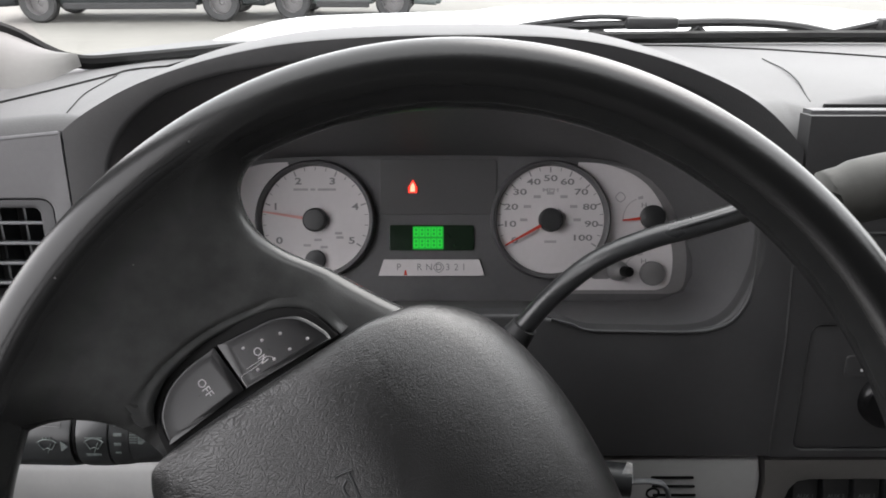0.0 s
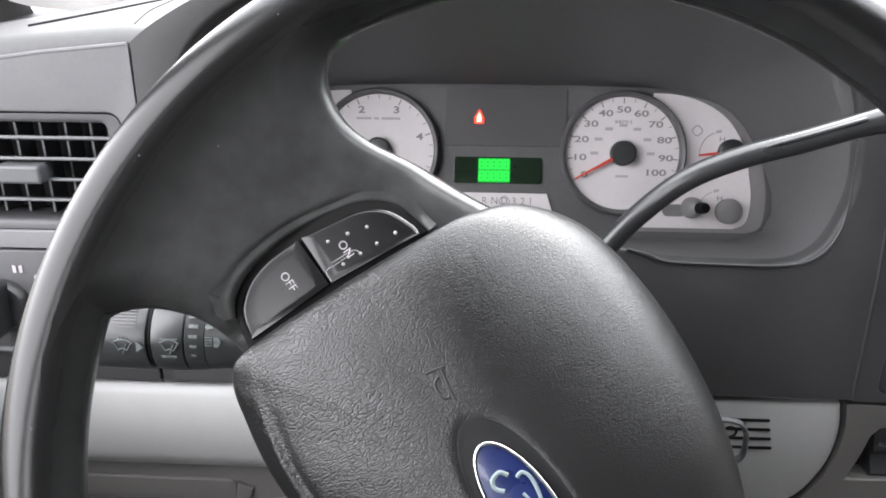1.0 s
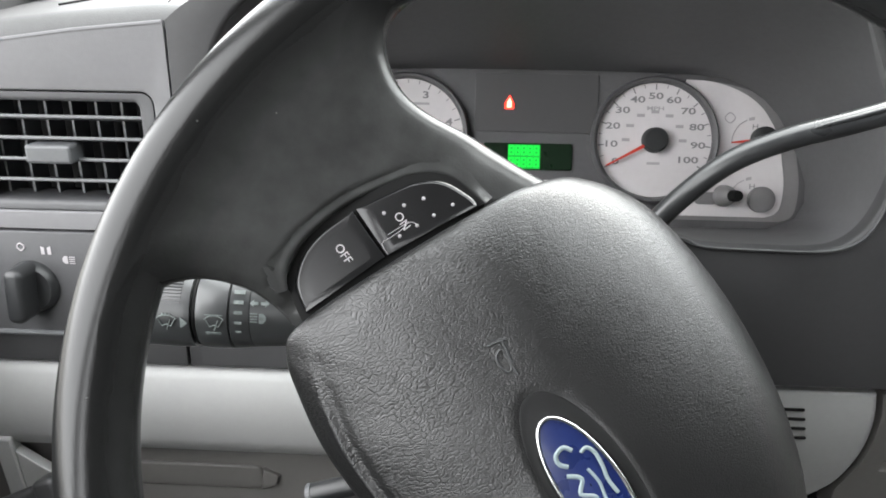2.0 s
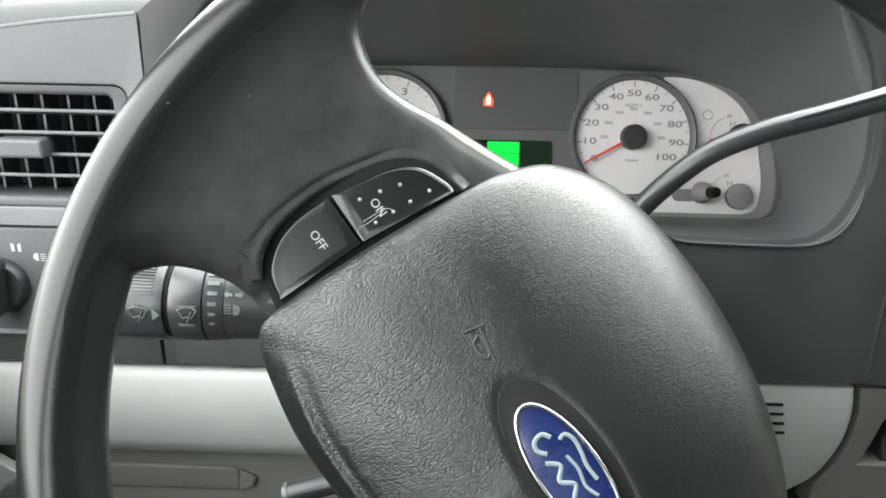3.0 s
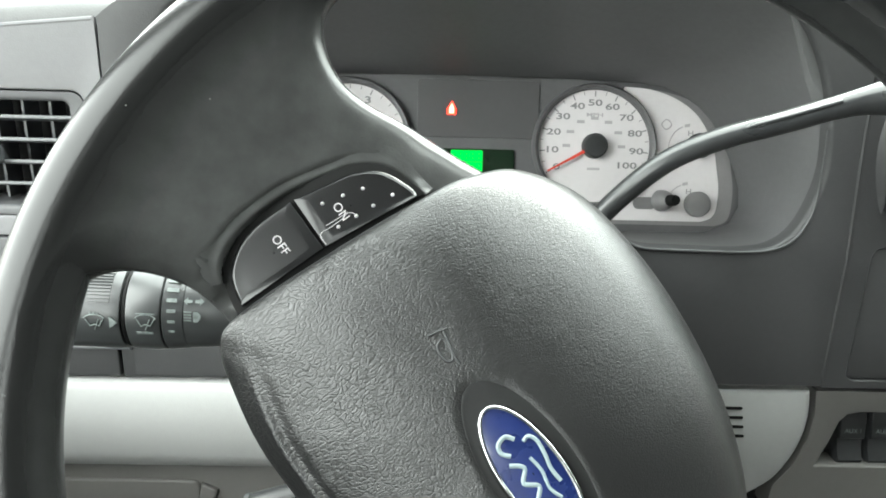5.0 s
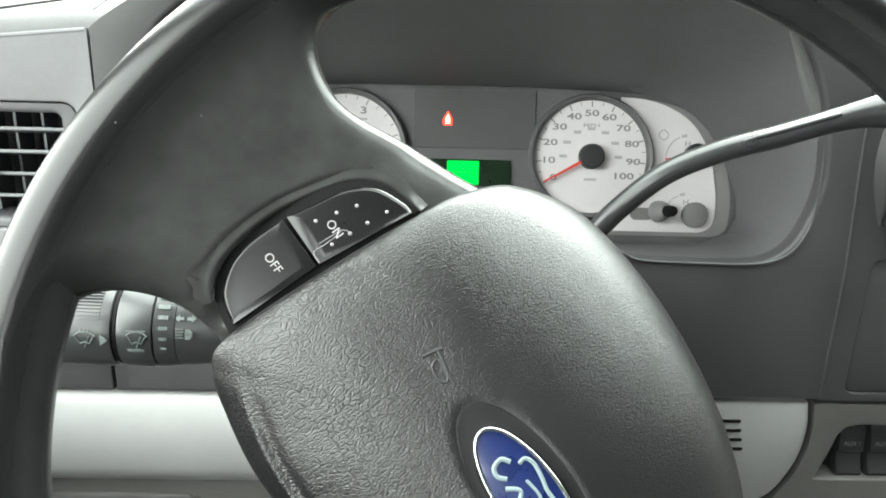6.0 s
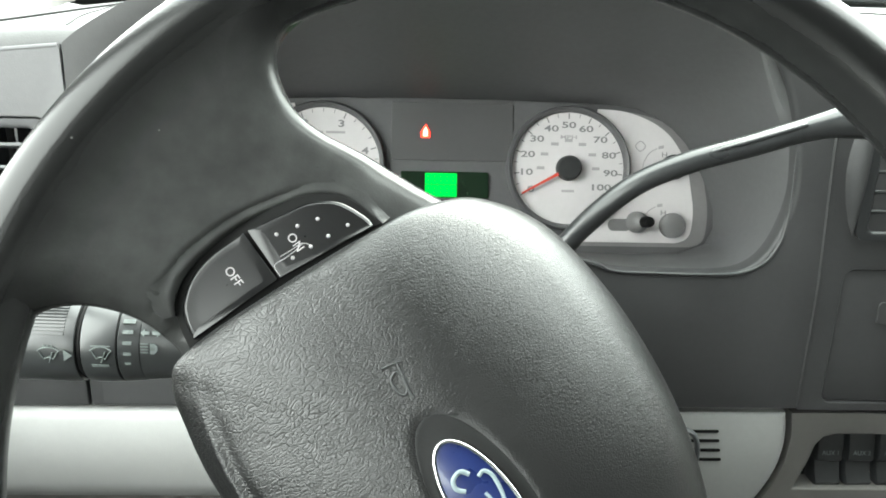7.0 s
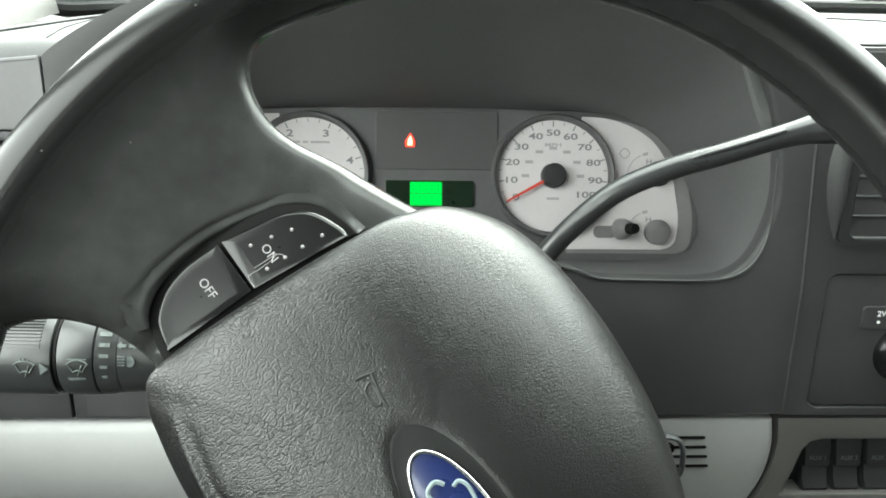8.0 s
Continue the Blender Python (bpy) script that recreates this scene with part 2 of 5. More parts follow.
def spline(points, n=8, closed=False):
    """Points of a smooth curve through the given ones, n to each stretch."""
    p = [Vector(q) for q in points]
    out = []
    last = len(p) if closed else len(p) - 1
    for i in range(last):
        if closed:
            a, b, c, d = p[i - 1], p[i], p[(i + 1) % len(p)], p[(i + 2) % len(p)]
        else:
            a, b, c, d = p[max(i - 1, 0)], p[i], p[i + 1], p[min(i + 2, len(p) - 1)]
        for k in range(n):
            t = k / n
            out.append(0.5 * (2 * b + (c - a) * t + (2 * a - 5 * b + 4 * c - d) * t * t + (3 * b - a - 3 * c + d) * t ** 3))
    if not closed:
        out.append(p[-1])
    return out


def rounded(x0, y0, x1, y1, r, n=5):
    """A rectangle's outline with rounded corners, anticlockwise."""
    out = []
    for cx, cy, a in ((x1 - r, y1 - r, 0), (x0 + r, y1 - r, 90), (x0 + r, y0 + r, 180), (x1 - r, y0 + r, 270)):
        for k in range(n + 1):
            w = radians(a + 90 * k / n)
            out.append((cx + r * math.cos(w), cy + r * math.sin(w)))
    return out


def ring_points(cx, cy, rx, ry, n=48, turn=0.0):
    c, s = math.cos(turn), math.sin(turn)
    out = []
    for k in range(n):
        w = 2 * math.pi * k / n
        x, y = rx * math.cos(w), ry * math.sin(w)
        out.append((cx + c * x - s * y, cy + s * x + c * y))
    return out


def area2(pts):
    return 0.5 * sum(pts[i - 1][0] * pts[i][1] - pts[i][0] * pts[i - 1][1] for i in range(len(pts)))


def inset(pts, d):
    """The outline moved inwards by d (anticlockwise outlines)."""
    out, n = [], len(pts)
    for i in range(n):
        a, b, c = (Vector(pts[j % n][:2]) for j in (i - 1, i, i + 1))
        e, f = b - a, c - b
        if e.length < 1e-9 or f.length < 1e-9:
            m = Vector((-(e + f).y, (e + f).x)).normalized()
            out.append(tuple(b + m * d))
            continue
        e.normalize(), f.normalize()
        m = (Vector((-e.y, e.x)) + Vector((-f.y, f.x)))
        m.normalize()
        k = max(0.5, m.dot(Vector((-e.y, e.x))))
        out.append(tuple(b + m * (d / k)))
    return out


def add_loop(bm, pts, z):
    return [bm.verts.new((p[0], p[1], z)) for p in pts]


def bridge(bm, a, b):
    n = len(a)
    for i in range(n):
        bm.faces.new((a[i], a[(i + 1) % n], b[(i + 1) % n], b[i]))


def prism(pts, z0, z1, bevel=0.0, bm=None, back=True):
    """A plate of the given outline from z0 to z1, with its front edge rounded."""
    bm = bm or bmesh.new()
    pts = [tuple(p[:2]) for p in pts]
    if area2(pts) < 0:
        pts = pts[::-1]
    loops = [add_loop(bm, pts, z0)]
    if bevel:
        for k in range(4):
            w = math.pi / 2 * k / 3
            loops.append(add_loop(bm, inset(pts, bevel * (1 - math.cos(w))), z1 - bevel + bevel * math.sin(w)))
    else:
        loops.append(add_loop(bm, pts, z1))
    for a, b in zip(loops, loops[1:]):
        bridge(bm, a, b)
    bm.faces.new(loops[-1])
    if back:
        bm.faces.new(loops[0][::-1])
    return bm


def plate_with_hole(outer, hole, z0, z1, lip=0.0, bm=None):
    """A plate of an outline with one opening through it; lip rounds the opening's front edge."""
    bm = bm or bmesh.new()
    outer, hole = [tuple(p[:2]) for p in outer], [tuple(p[:2]) for p in hole]
    if area2(outer) < 0:
        outer = outer[::-1]
    if area2(hole) < 0:
        hole = hole[::-1]
    o0, o1 = add_loop(bm, outer, z0), add_loop(bm, outer, z1)
    bridge(bm, o0, o1)
    rings = []
    if lip:
        for k in range(4):
            w = math.pi / 2 * k / 3
            rings.append(add_loop(bm, inset(hole, -lip * (1 - math.sin(w))), z1 - lip * (1 - math.cos(w))))
    else:
        rings.append(add_loop(bm, hole, z1))
    rings.append(add_loop(bm, hole, z0))
    for a, b in zip(rings, rings[1:]):
        bridge(bm, a, b)
    for lo, li in ((o1, rings[0]), (o0, rings[-1])):
        edges = [bm.edges.get((lo[i - 1], lo[i])) for i in range(len(lo))] + [bm.edges.get((li[i - 1], li[i])) for i in range(len(li))]
        bmesh.ops.triangle_fill(bm, use_beauty=True, edges=edges)
    return bm


def box(x0, y0, z0, x1, y1, z1, bevel=0.0, bm=None):
    bm = bm or bmesh.new()
    made = bmesh.ops.create_cube(bm, size=1)["verts"]
    for v in made:
        v.co = ((x0 + x1) / 2 + v.co.x * (x1 - x0), (y0 + y1) / 2 + v.co.y * (y1 - y0), (z0 + z1) / 2 + v.co.z * (z1 - z0))
    if bevel:
        bmesh.ops.bevel(bm, geom=list({e for v in made for e in v.link_edges}), offset=bevel, segments=2, profile=0.5, affect="EDGES")
    return bm


def tube(points, radius, sides=10, bm=None, caps=True, flat=1.0, up=(0, 0, 1)):
    """A tube along points; radius is one number or one for each point; flat squeezes it along up."""
    bm = bm or bmesh.new()
    p = [Vector(q) for q in points]
    up = Vector(up)
    loops = []
    for i, c in enumerate(p):
        d = (p[min(i + 1, len(p) - 1)] - p[max(i - 1, 0)]).normalized()
        s = d.cross(up)
        if s.length < 1e-4:
            s = d.cross(Vector((0, 1, 0.01)))
        s.normalize()
        u = s.cross(d)
        r = radius[i] if isinstance(radius, (list, tuple)) else radius
        loops.append([bm.verts.new(c + r * (math.cos(w) * s + flat * math.sin(w) * u)) for w in (2 * math.pi * k / sides for k in range(sides))])
    for a, b in zip(loops, loops[1:]):
        bridge(bm, a, b)
    if caps:
        bm.faces.new(loops[0][::-1])
        bm.faces.new(loops[-1])
    return bm


def lathe(profile, n=40, bm=None):
    """Turns a profile of (radius, z) about z."""
    bm = bm or bmesh.new()
    loops = [[bm.verts.new((r * math.cos(2 * math.pi * k / n), r * math.sin(2 * math.pi * k / n), z)) for k in range(n)] for r, z in profile if r > 1e-6]
    for a, b in zip(loops, loops[1:]):
        bridge(bm, a, b)
    for at, loop in ((profile[0], loops[0]), (profile[-1], loops[-1])):
        if at[0] <= 1e-6:
            tip = bm.verts.new((0, 0, at[1]))
            for k in range(n):
                bm.faces.new((loop[k], loop[(k + 1) % n], tip))
    return bm


def moved(bm, m):
    bmesh.ops.transform(bm, matrix=m, verts=bm.verts[:])
    return bm


def grid(rows, bm=None, closed=False):
    """A sheet from rows of points."""
    bm = bm or bmesh.new()
    v = [[bm.verts.new(p) for p in row] for row in rows]
    for a, b in zip(v, v[1:]):
        for i in range(len(a) - (0 if closed else 1)):
            bm.faces.new((a[i], a[(i + 1) % len(a)], b[(i + 1) % len(a)], b[i]))
    return bm


def lettering(words, size, m, mat, parent, name="lettering", depth=0.0002, wide=1.0, weight=0.0):
    """Built-in type as a thin mesh, centred on the pose m."""
    cu = bpy.data.curves.new(name, "FONT")
    cu.body, cu.size, cu.align_x, cu.align_y, cu.extrude, cu.resolution_u = words, size, "CENTER", "CENTER", depth / 2, 3
    cu.offset = weight
    tmp = bpy.data.objects.new(name, cu)
    me = bpy.data.meshes.new_from_object(tmp)
    bpy.data.objects.remove(tmp)
    bpy.data.curves.remove(cu)
    me.transform(m @ Matrix.Diagonal((wide, 1, 1, 1)))
    me.materials.clear()
    me.materials.append(mat)
    ob = new(name, me)
    ob.parent = parent
    return ob


def flat(x, y, z, turn=0.0):
    return pose(x, y, z, 0, 0, turn)


def smoothstep(a, b, x):
    t = min(1.0, max(0.0, (x - a) / (b - a)))
    return t * t * (3 - 2 * t)


# the dash's front face and the cluster's face, as frames with z towards the driver
FACE = frame_of((0, 0.43, 1.39), (1, 0, 0), (0, 0.11, 1))
CLUSTER = frame_of((0, 0.565, 1.527), (1, 0, 0), (0, 0.4, 1))
FK, CK = 1.006, 1.077


def fz(z):
    """Height in the room to height on the dash's face."""
    return (z - 1.39) * FK


def cz(z):
    return (z - 1.527) * CK


def fpts(pts):
    return [(x, fz(z)) for x, z in pts]


def cpts(pts):
    return [(x, cz(z)) for x, z in pts]


# ---- outside ----
ground = tagged(part("ground", grid([[(x, y, 0) for x in (-400, -40, -8, 0, 8, 40, 400)] for y in (-400, -30, 0, 10, 20, 40, 120, 600)]), CONCRETE), "pale worn concrete parking lot ground", "ground", kind="structure")


def parked_car(name, m, paint, label, length=4.6, tall=1.5, tail=False):
    """A parked car side-on: body, glasshouse, wheels with tyres and rims, sills and lamps."""
    car = thing(name, m, label, "car", "parked cars")
    h = length / 2
    side = [(-h, 0.42), (-h + 0.03, 0.75), (-h + 0.15, 0.95), (-1.1, 1.02), (-0.55, tall - 0.04), (0.7, tall), (1.35, 1.06), (h - 0.1, 0.98), (h, 0.7), (h - 0.05, 0.35)]
    arch = []
    for cx in (h - 0.85, -h + 0.85):
        for k in range(9):
            w = math.pi * k / 8
            arch.append((cx + 0.40 * math.cos(w), 0.30 + 0.38 * math.sin(w)))
    outline = spline(side, 4) + [Vector((h - 0.05, 0.28)).to_3d().xy] + [Vector(q) for q in arch] + [Vector((-h + 0.02, 0.28))]
    bm = prism([(q[0], q[1]) for q in outline], -0.86, 0.86, 0.07)
    part("body", moved(bm, pose(0, 0, 0, 90, 0, 0)), paint, car, smooth=True, angle=35)
    for s in (-1, 1):
        glass = spline([(-0.95, 1.04), (-0.5, tall - 0.1), (0.62, tall - 0.07), (1.15, 1.06)], 4)
        bm = prism([(q[0], q[1]) for q in glass], 0.80, 0.866, 0.004)
        part("side_window", moved(bm, pose(0, 0, 0, 90, 0, 0) @ Matrix.Diagonal((1, 1, s, 1))), CAR_GLASS, car)
        for cx in (h - 0.85, -h + 0.85):
            tyre = part("wheel", moved(lathe([(0.2, -0.1), (0.3, -0.11), (0.335, -0.08), (0.345, 0), (0.335, 0.08), (0.3, 0.11), (0.2, 0.1)], 36), pose(cx, s * 0.76, 0.345, 90, 0, 0)), RUBBER, car, smooth=True)
            part("rim", moved(lathe([(0, 0.07), (0.05, 0.09), (0.06, 0.06), (0.17, 0.075), (0.205, 0.09), (0.205, -0.09)], 30), pose(cx, s * 0.76, 0.345, 90 * s, 0, 0)), LENS_GREY, tyre, smooth=True)
        part("sill", box(-h + 1.3, s * 0.84 - 0.03, 0.24, h - 1.3, s * 0.84 + 0.03, 0.36, 0.02), RUBBER, car)
    part("bumper", box(-h - 0.05, -0.8, 0.3, -h + 0.12, 0.8, 0.55, 0.05), RUBBER if not tail else CAR_GREY, car)
    part("bumper", box(h - 0.12, -0.8, 0.3, h + 0.05, 0.8, 0.55, 0.05), RUBBER if not tail else CAR_GREY, car)
    for s in (-1, 1):
        part("tail_lamp", box(h - 0.16, s * 0.7 - 0.12, 0.62, h + 0.02, s * 0.7 + 0.17, 0.86, 0.03), TAIL_RED, car)
    return car


parked_car("parked_car", pose(-5.8, 15.1, 0, 0, 0, 3), CAR_DARK, "dark parked car on pale concrete, seen through the windscreen", 5.0)
parked_car("parked_car", pose(-1.85, 15.4, 0, 0, 0, -2), CAR_GREY, "grey parked car with a red tail lamp on concrete", 3.6, tail=True)


# the truck's own bonnet, cowl and wipers
def bonnet_height(x, y):
    c = x - 0.40
    z = 1.617 - 0.028 * (y - 0.95) - 0.16 * max(0, y - 1.25) ** 2 - 0.03 * c * c - 1.1 * max(0, abs(c) - 0.64) ** 2
    return z + 0.008 * smoothstep(0.34, 0.28, abs(c)) - 0.25 * max(0, y - 1.9) ** 2


rows = []
for j in range(29):
    y = 0.86 + 1.42 * j / 28
    rows.append([(0.40 - 1.02 + 2.04 * i / 60, y, bonnet_height(0.40 - 1.02 + 2.04 * i / 60, y)) for i in range(61)])
rows.append([(x, y + 0.02, z - 0.5) for x, y, z in rows[-1]])
tagged(part("bonnet", grid(rows), PAINT, smooth=True, angle=60), "white painted truck bonnet with a raised centre", "car bonnet")
tagged(part("cowl", grid([[(-0.5 + 1.8 * i / 30, y, 1.575 - 0.015 * k - 0.05 * ((-0.5 + 1.8 * i / 30 - 0.4) ** 2)) for i in range(31)] for k, y in ((2.5, 0.70), (1.0, 0.78), (0.2, 0.86), (0.0, 0.92))]), RUBBER, smooth=True), "black plastic cowl panel under the windscreen", "cowl", kind="structure")


def wiper(label, arm, frame_line, hub, claws):
    """A windscreen wiper: arm, pierced blade frame, joint and the claws that hold the rubber edge."""
    w = thing("wiper", Matrix(), label, "wiper", "windscreen wipers")
    part("arm", tube(spline(arm, 6), 0.0038, 8, flat=0.8), RUBBER, w, smooth=True)
    part("blade_frame", tube(spline(frame_line, 6), 0.0056, 8, flat=0.9), RUBBER, w, smooth=True)
    if hub:
        part("joint", box(hub[0], 0.850, hub[1], hub[2], 0.868, hub[3], 0.004), RUBBER, w, "black blade joint", smooth=True)
    for x, top in claws:
        part("claw", tube([(x - 0.020, 0.862, 1.6265), (x - 0.010, 0.861, 1.6300), (x, 0.860, top), (x + 0.012, 0.861, 1.6300), (x + 0.024, 0.862, 1.6265)], [0.003, 0.0042, 0.005, 0.0042, 0.003], 8), RUBBER, w, smooth=True)
    first, last = frame_line[0], frame_line[-1]
    part("rubber_edge", box(first[0], 0.858, 1.6215, last[0], 0.866, 1.6268, 0.001), RUBBER, w)
    return w


wiper("black wiper with a pierced frame under the windscreen", [(0.02, 0.86, 1.628), (0.061, 0.86, 1.6365), (0.118, 0.86, 1.6455), (0.174, 0.86, 1.6510), (0.235, 0.86, 1.6480)],
      [(0.02, 0.86, 1.624), (0.061, 0.86, 1.6315), (0.11, 0.86, 1.6390), (0.17, 0.86, 1.6415), (0.24, 0.86, 1.6430), (0.31, 0.86, 1.6450), (0.365, 0.86, 1.6435), (0.405, 0.86, 1.6390), (0.450, 0.86, 1.6300)], (0.203, 1.6375, 0.262, 1.6510), [(0.172, 1.636), (0.285, 1.640), (0.405, 1.636)])
wiper("long black wiper arm on the passenger side", [(0.41, 0.86, 1.6290), (0.448, 0.86, 1.6360), (0.495, 0.86, 1.6460), (0.56, 0.86, 1.6560), (0.70, 0.86, 1.662)],
      [(0.43, 0.865, 1.6280), (0.50, 0.865, 1.6385), (0.60, 0.865, 1.646), (0.75, 0.865, 1.648), (0.95, 0.865, 1.640)], (0.486, 1.632, 0.60, 1.650), [(0.53, 1.640), (0.66, 1.644)])

# ---- the cab's shell ----
# glass edge along the foot of the windscreen and up the driver's pillar
GLASS_FOOT = [(1.20, 0.62, 1.64), (1.0, 0.71, 1.64), (0.7, 0.765, 1.64), (0.40, 0.785, 1.64), (0.05, 0.765, 1.64), (-0.15, 0.722, 1.64), (-0.27, 0.672, 1.6365), (-0.320, 0.655, 1.6375), (-0.366, 0.66, 1.657), (-0.405, 0.62, 1.70), (-0.39, 0.46, 1.86), (-0.31, 0.17, 2.08)]
foot = spline(GLASS_FOOT[:7], 5)
rows = []
for p in foot:
    rows.append([(p.x + (0.4 - p.x) * 0.10 * k / 6, p.y - 0.62 * k / 6 - 0.02 * math.sin(math.pi * k / 6), p.z - 0.01 + 0.46 * k / 6) for k in range(7)])
rows.append([(-0.335 + 0.035 * k / 6, 0.655 - 0.50 * k / 6, 1.64 + 0.45 * k / 6) for k in range(7)])
bm = grid(rows)
glass_pane = tagged(part("windscreen", bm, GLASS, smooth=True), "clear curved truck windscreen", "windscreen", kind="structure")
glass_pane.visible_shadow = False
part("seal", tube(spline(GLASS_FOOT, 6), 0.0062, 8), BLACK, glass_pane, "black windscreen edge band", smooth=True)

# pillar trim between the glass and the door
inner = spline(GLASS_FOOT[7:], 6)
outer = spline([(-0.312, 0.648, 1.634), (-0.342, 0.590, 1.627), (-0.40, 0.56, 1.65), (-0.43, 0.49, 1.75), (-0.335, 0.13, 2.08)], 6)
rows = []
for a, b in zip(inner, outer):
    rows.append([a.lerp(b, k / 6) + Vector((0.25, -0.5, 0.8)).normalized() * 0.012 * math.sin(math.pi * k / 6) for k in range(7)])
tagged(part("pillar_trim", grid(rows), TRIM, smooth=True), "grey-beige moulded windscreen pillar trim", "pillar trim", kind="structure")

tagged(part("ceiling", box(-0.27, -1.65, 2.12, 1.26, 0.16, 2.18, 0.02), HEADLINER), "grey cloth headliner of the cab", "ceiling", kind="structure")
tagged(part("floor", box(-0.62, -1.65, 0.78, 1.42, 0.95, 0.82), FLOOR), "dark rubber cab floor", "floor", kind="structure")
tagged(part("wall_front", box(-0.62, 0.72, 0.82, 1.42, 0.76, 1.56), BLACK), "dark firewall behind the dashboard", "wall", kind="structure")
# unseen back and right walls, left without windows to keep daylight off the dash
tagged(part("wall_back", box(-0.62, -1.69, 0.82, 1.26, -1.65, 2.12), REAR), "unseen grey cloth cab back wall, windowless to hold back light", "wall", kind="structure")
tagged(part("wall_right", box(1.22, -1.65, 0.82, 1.26, 0.60, 2.12), FLOOR), "unseen dark grey cab side wall, windowless to hold back light", "wall", kind="structure")
# unseen side; its openings are set to light the pad and darken the rim
DOOR_EDGE = [(-1.65, 0.82), (0.95, 0.82), (0.95, 1.55), (0.62, 1.62), (0.17, 2.12), (-1.65, 2.12)]
DOORWAY = [(-0.16, 1.48), (0.49, 1.48), (0.50, 1.60), (0.12, 2.10), (-0.16, 2.10)]
side = plate_with_hole([(-0.23, 0.82)] + DOOR_EDGE[1:5] + [(-0.23, 2.12)], DOORWAY, 0, 0.04)
plate_with_hole([DOOR_EDGE[0], (-0.23, 0.82), (-0.23, 2.12), DOOR_EDGE[5]], rounded(-1.40, 1.46, -0.30, 2.10, 0.03), 0, 0.04, bm=side)
tagged(part("wall_left", moved(side, Matrix(((0, 0.25, 1, -0.84), (1, 0, 0, 0), (0, 1, 0, 0), (0, 0, 0, 1)))), DOOR), "unseen dark cab side with window openings placed to shape the light", "wall", kind="structure")

# ---- dashboard: top pad ----
ARCH = [(-0.262, 1.600), (-0.240, 1.628), (-0.207, 1.649), (-0.173, 1.663), (-0.127, 1.6755), (-0.075, 1.683), (0.0, 1.686), (0.075, 1.684), (0.13, 1.6735), (0.175, 1.6575), (0.205, 1.640), (0.232, 1.613), (0.245, 1.588)]


ARCH_LINE = [(q[0], q[1]) for q in spline(ARCH, 8)]


def arch_height(x):
    """Height of the hood over the instruments."""
    for (x0, z0), (x1, z1) in zip(ARCH_LINE, ARCH_LINE[1:]):
        if x0 <= x <= x1:
            return z0 + (z1 - z0) * (x - x0) / (x1 - x0)
    return 0


def pad_height(x, y):
    base = 1.636 - 0.16 * max(0, -0.25 - x) ** 1.2 - 0.02 * max(0, y - 0.62)
    lift = max(0, arch_height(x) - base)
    rise = 0.006 * smoothstep(0.25, 0.28, x) * (1 - smoothstep(0.50, 0.70, y))
    return base + rise + lift * (1 - smoothstep(0.50, 0.78, y))


def pad_front(x):
    return 0.4585 + 0.11 * (pad_height(x, 0.46) - 1.64) + 0.028 * smoothstep(0.236, 0.256, x)


xs = sorted({round(-0.46 + 1.68 * i / 56, 4) for i in range(57)} | {round(-0.262 + 0.507 * i / 48, 4) for i in range(49)})
rows = []
for x in xs:
    y0, row = pad_front(x), []
    top = pad_height(x, 0.46)
    hood = -0.235 < x < 0.19
    drop = 0.075 if 0.234 < x < 0.262 else 0.024 if x > 0.24 else 0.006 if hood else 0.009
    row.append((x, y0 + 0.004, top - max(drop, 0.055 * smoothstep(0.160, 0.205, x) * (x < 0.236)) - 0.004))
    for k in range(9):
        w = math.pi / 2 * k / 8
        r = 0.013 if x < -0.235 or x > 0.236 else 0.008 + 0.044 * smoothstep(0.160, 0.205, x)
        row.append((x, y0 + r * (1 - math.cos(w)), top - r + r * math.sin(w)))
    for k in range(1, 15):
        y = y0 + r + (0.813 - r - y0) * k / 14
        row.append((x, y, pad_height(x, y)))
    rows.append(row)
tagged(part("dash_top", grid(rows), DASH_TOP, smooth=True, angle=60), "grey grained dashboard top pad catching daylight", "dashboard", kind="structure")

dash_pad = bpy.data.objects["dash_top"]


def pad_seam(points, r=0.0011):
    line = spline([(x, y, 0) for x, y in points], 8)
    part("seam", tube([(q.x, q.y, pad_height(q.x, q.y) + 0.0004) for q in line], r, 6), BLACK, dash_pad, "dark seam in the dash pad")


pad_seam([(-0.335, 0.510), (-0.317, 0.528), (-0.292, 0.561), (-0.267, 0.603), (-0.247, 0.630), (-0.10, 0.70), (0.05, 0.75), (0.208, 0.768), (0.298, 0.746), (0.335, 0.729), (0.378, 0.706), (0.404, 0.688), (0.46, 0.64), (0.60, 0.56)])
pad_seam([(0.288, 0.68), (0.279, 0.621), (0.267, 0.562), (0.256, 0.522), (0.2505, 0.502)], 0.0005)
pad_seam([(-0.262, 0.60), (-0.261, 0.579), (-0.257, 0.532), (-0.247, 0.49), (-0.2425, 0.4718)], 0.0004)
part("seam", tube([(0.252, 0.4855, 1.6370), (0.40, 0.4855, 1.6370), (0.62, 0.4855, 1.6370)], 0.0020, 6), BLACK, dash_pad, "dark seam in the dash pad")

# ---- the hooded panel round the instruments ----
OPEN_HALF = [(0.0, 1.504), (0.035, 1.504), (0.060, 1.5035), (0.077, 1.5008), (0.090, 1.4970), (0.104, 1.4928), (0.136, 1.4918), (0.172, 1.4918), (0.192, 1.497), (0.205, 1.512), (0.213, 1.540), (0.212, 1.567), (0.206, 1.595), (0.192, 1.625), (0.168, 1.647), (0.13, 1.660), (0.07, 1.668), (0.0, 1.670)]
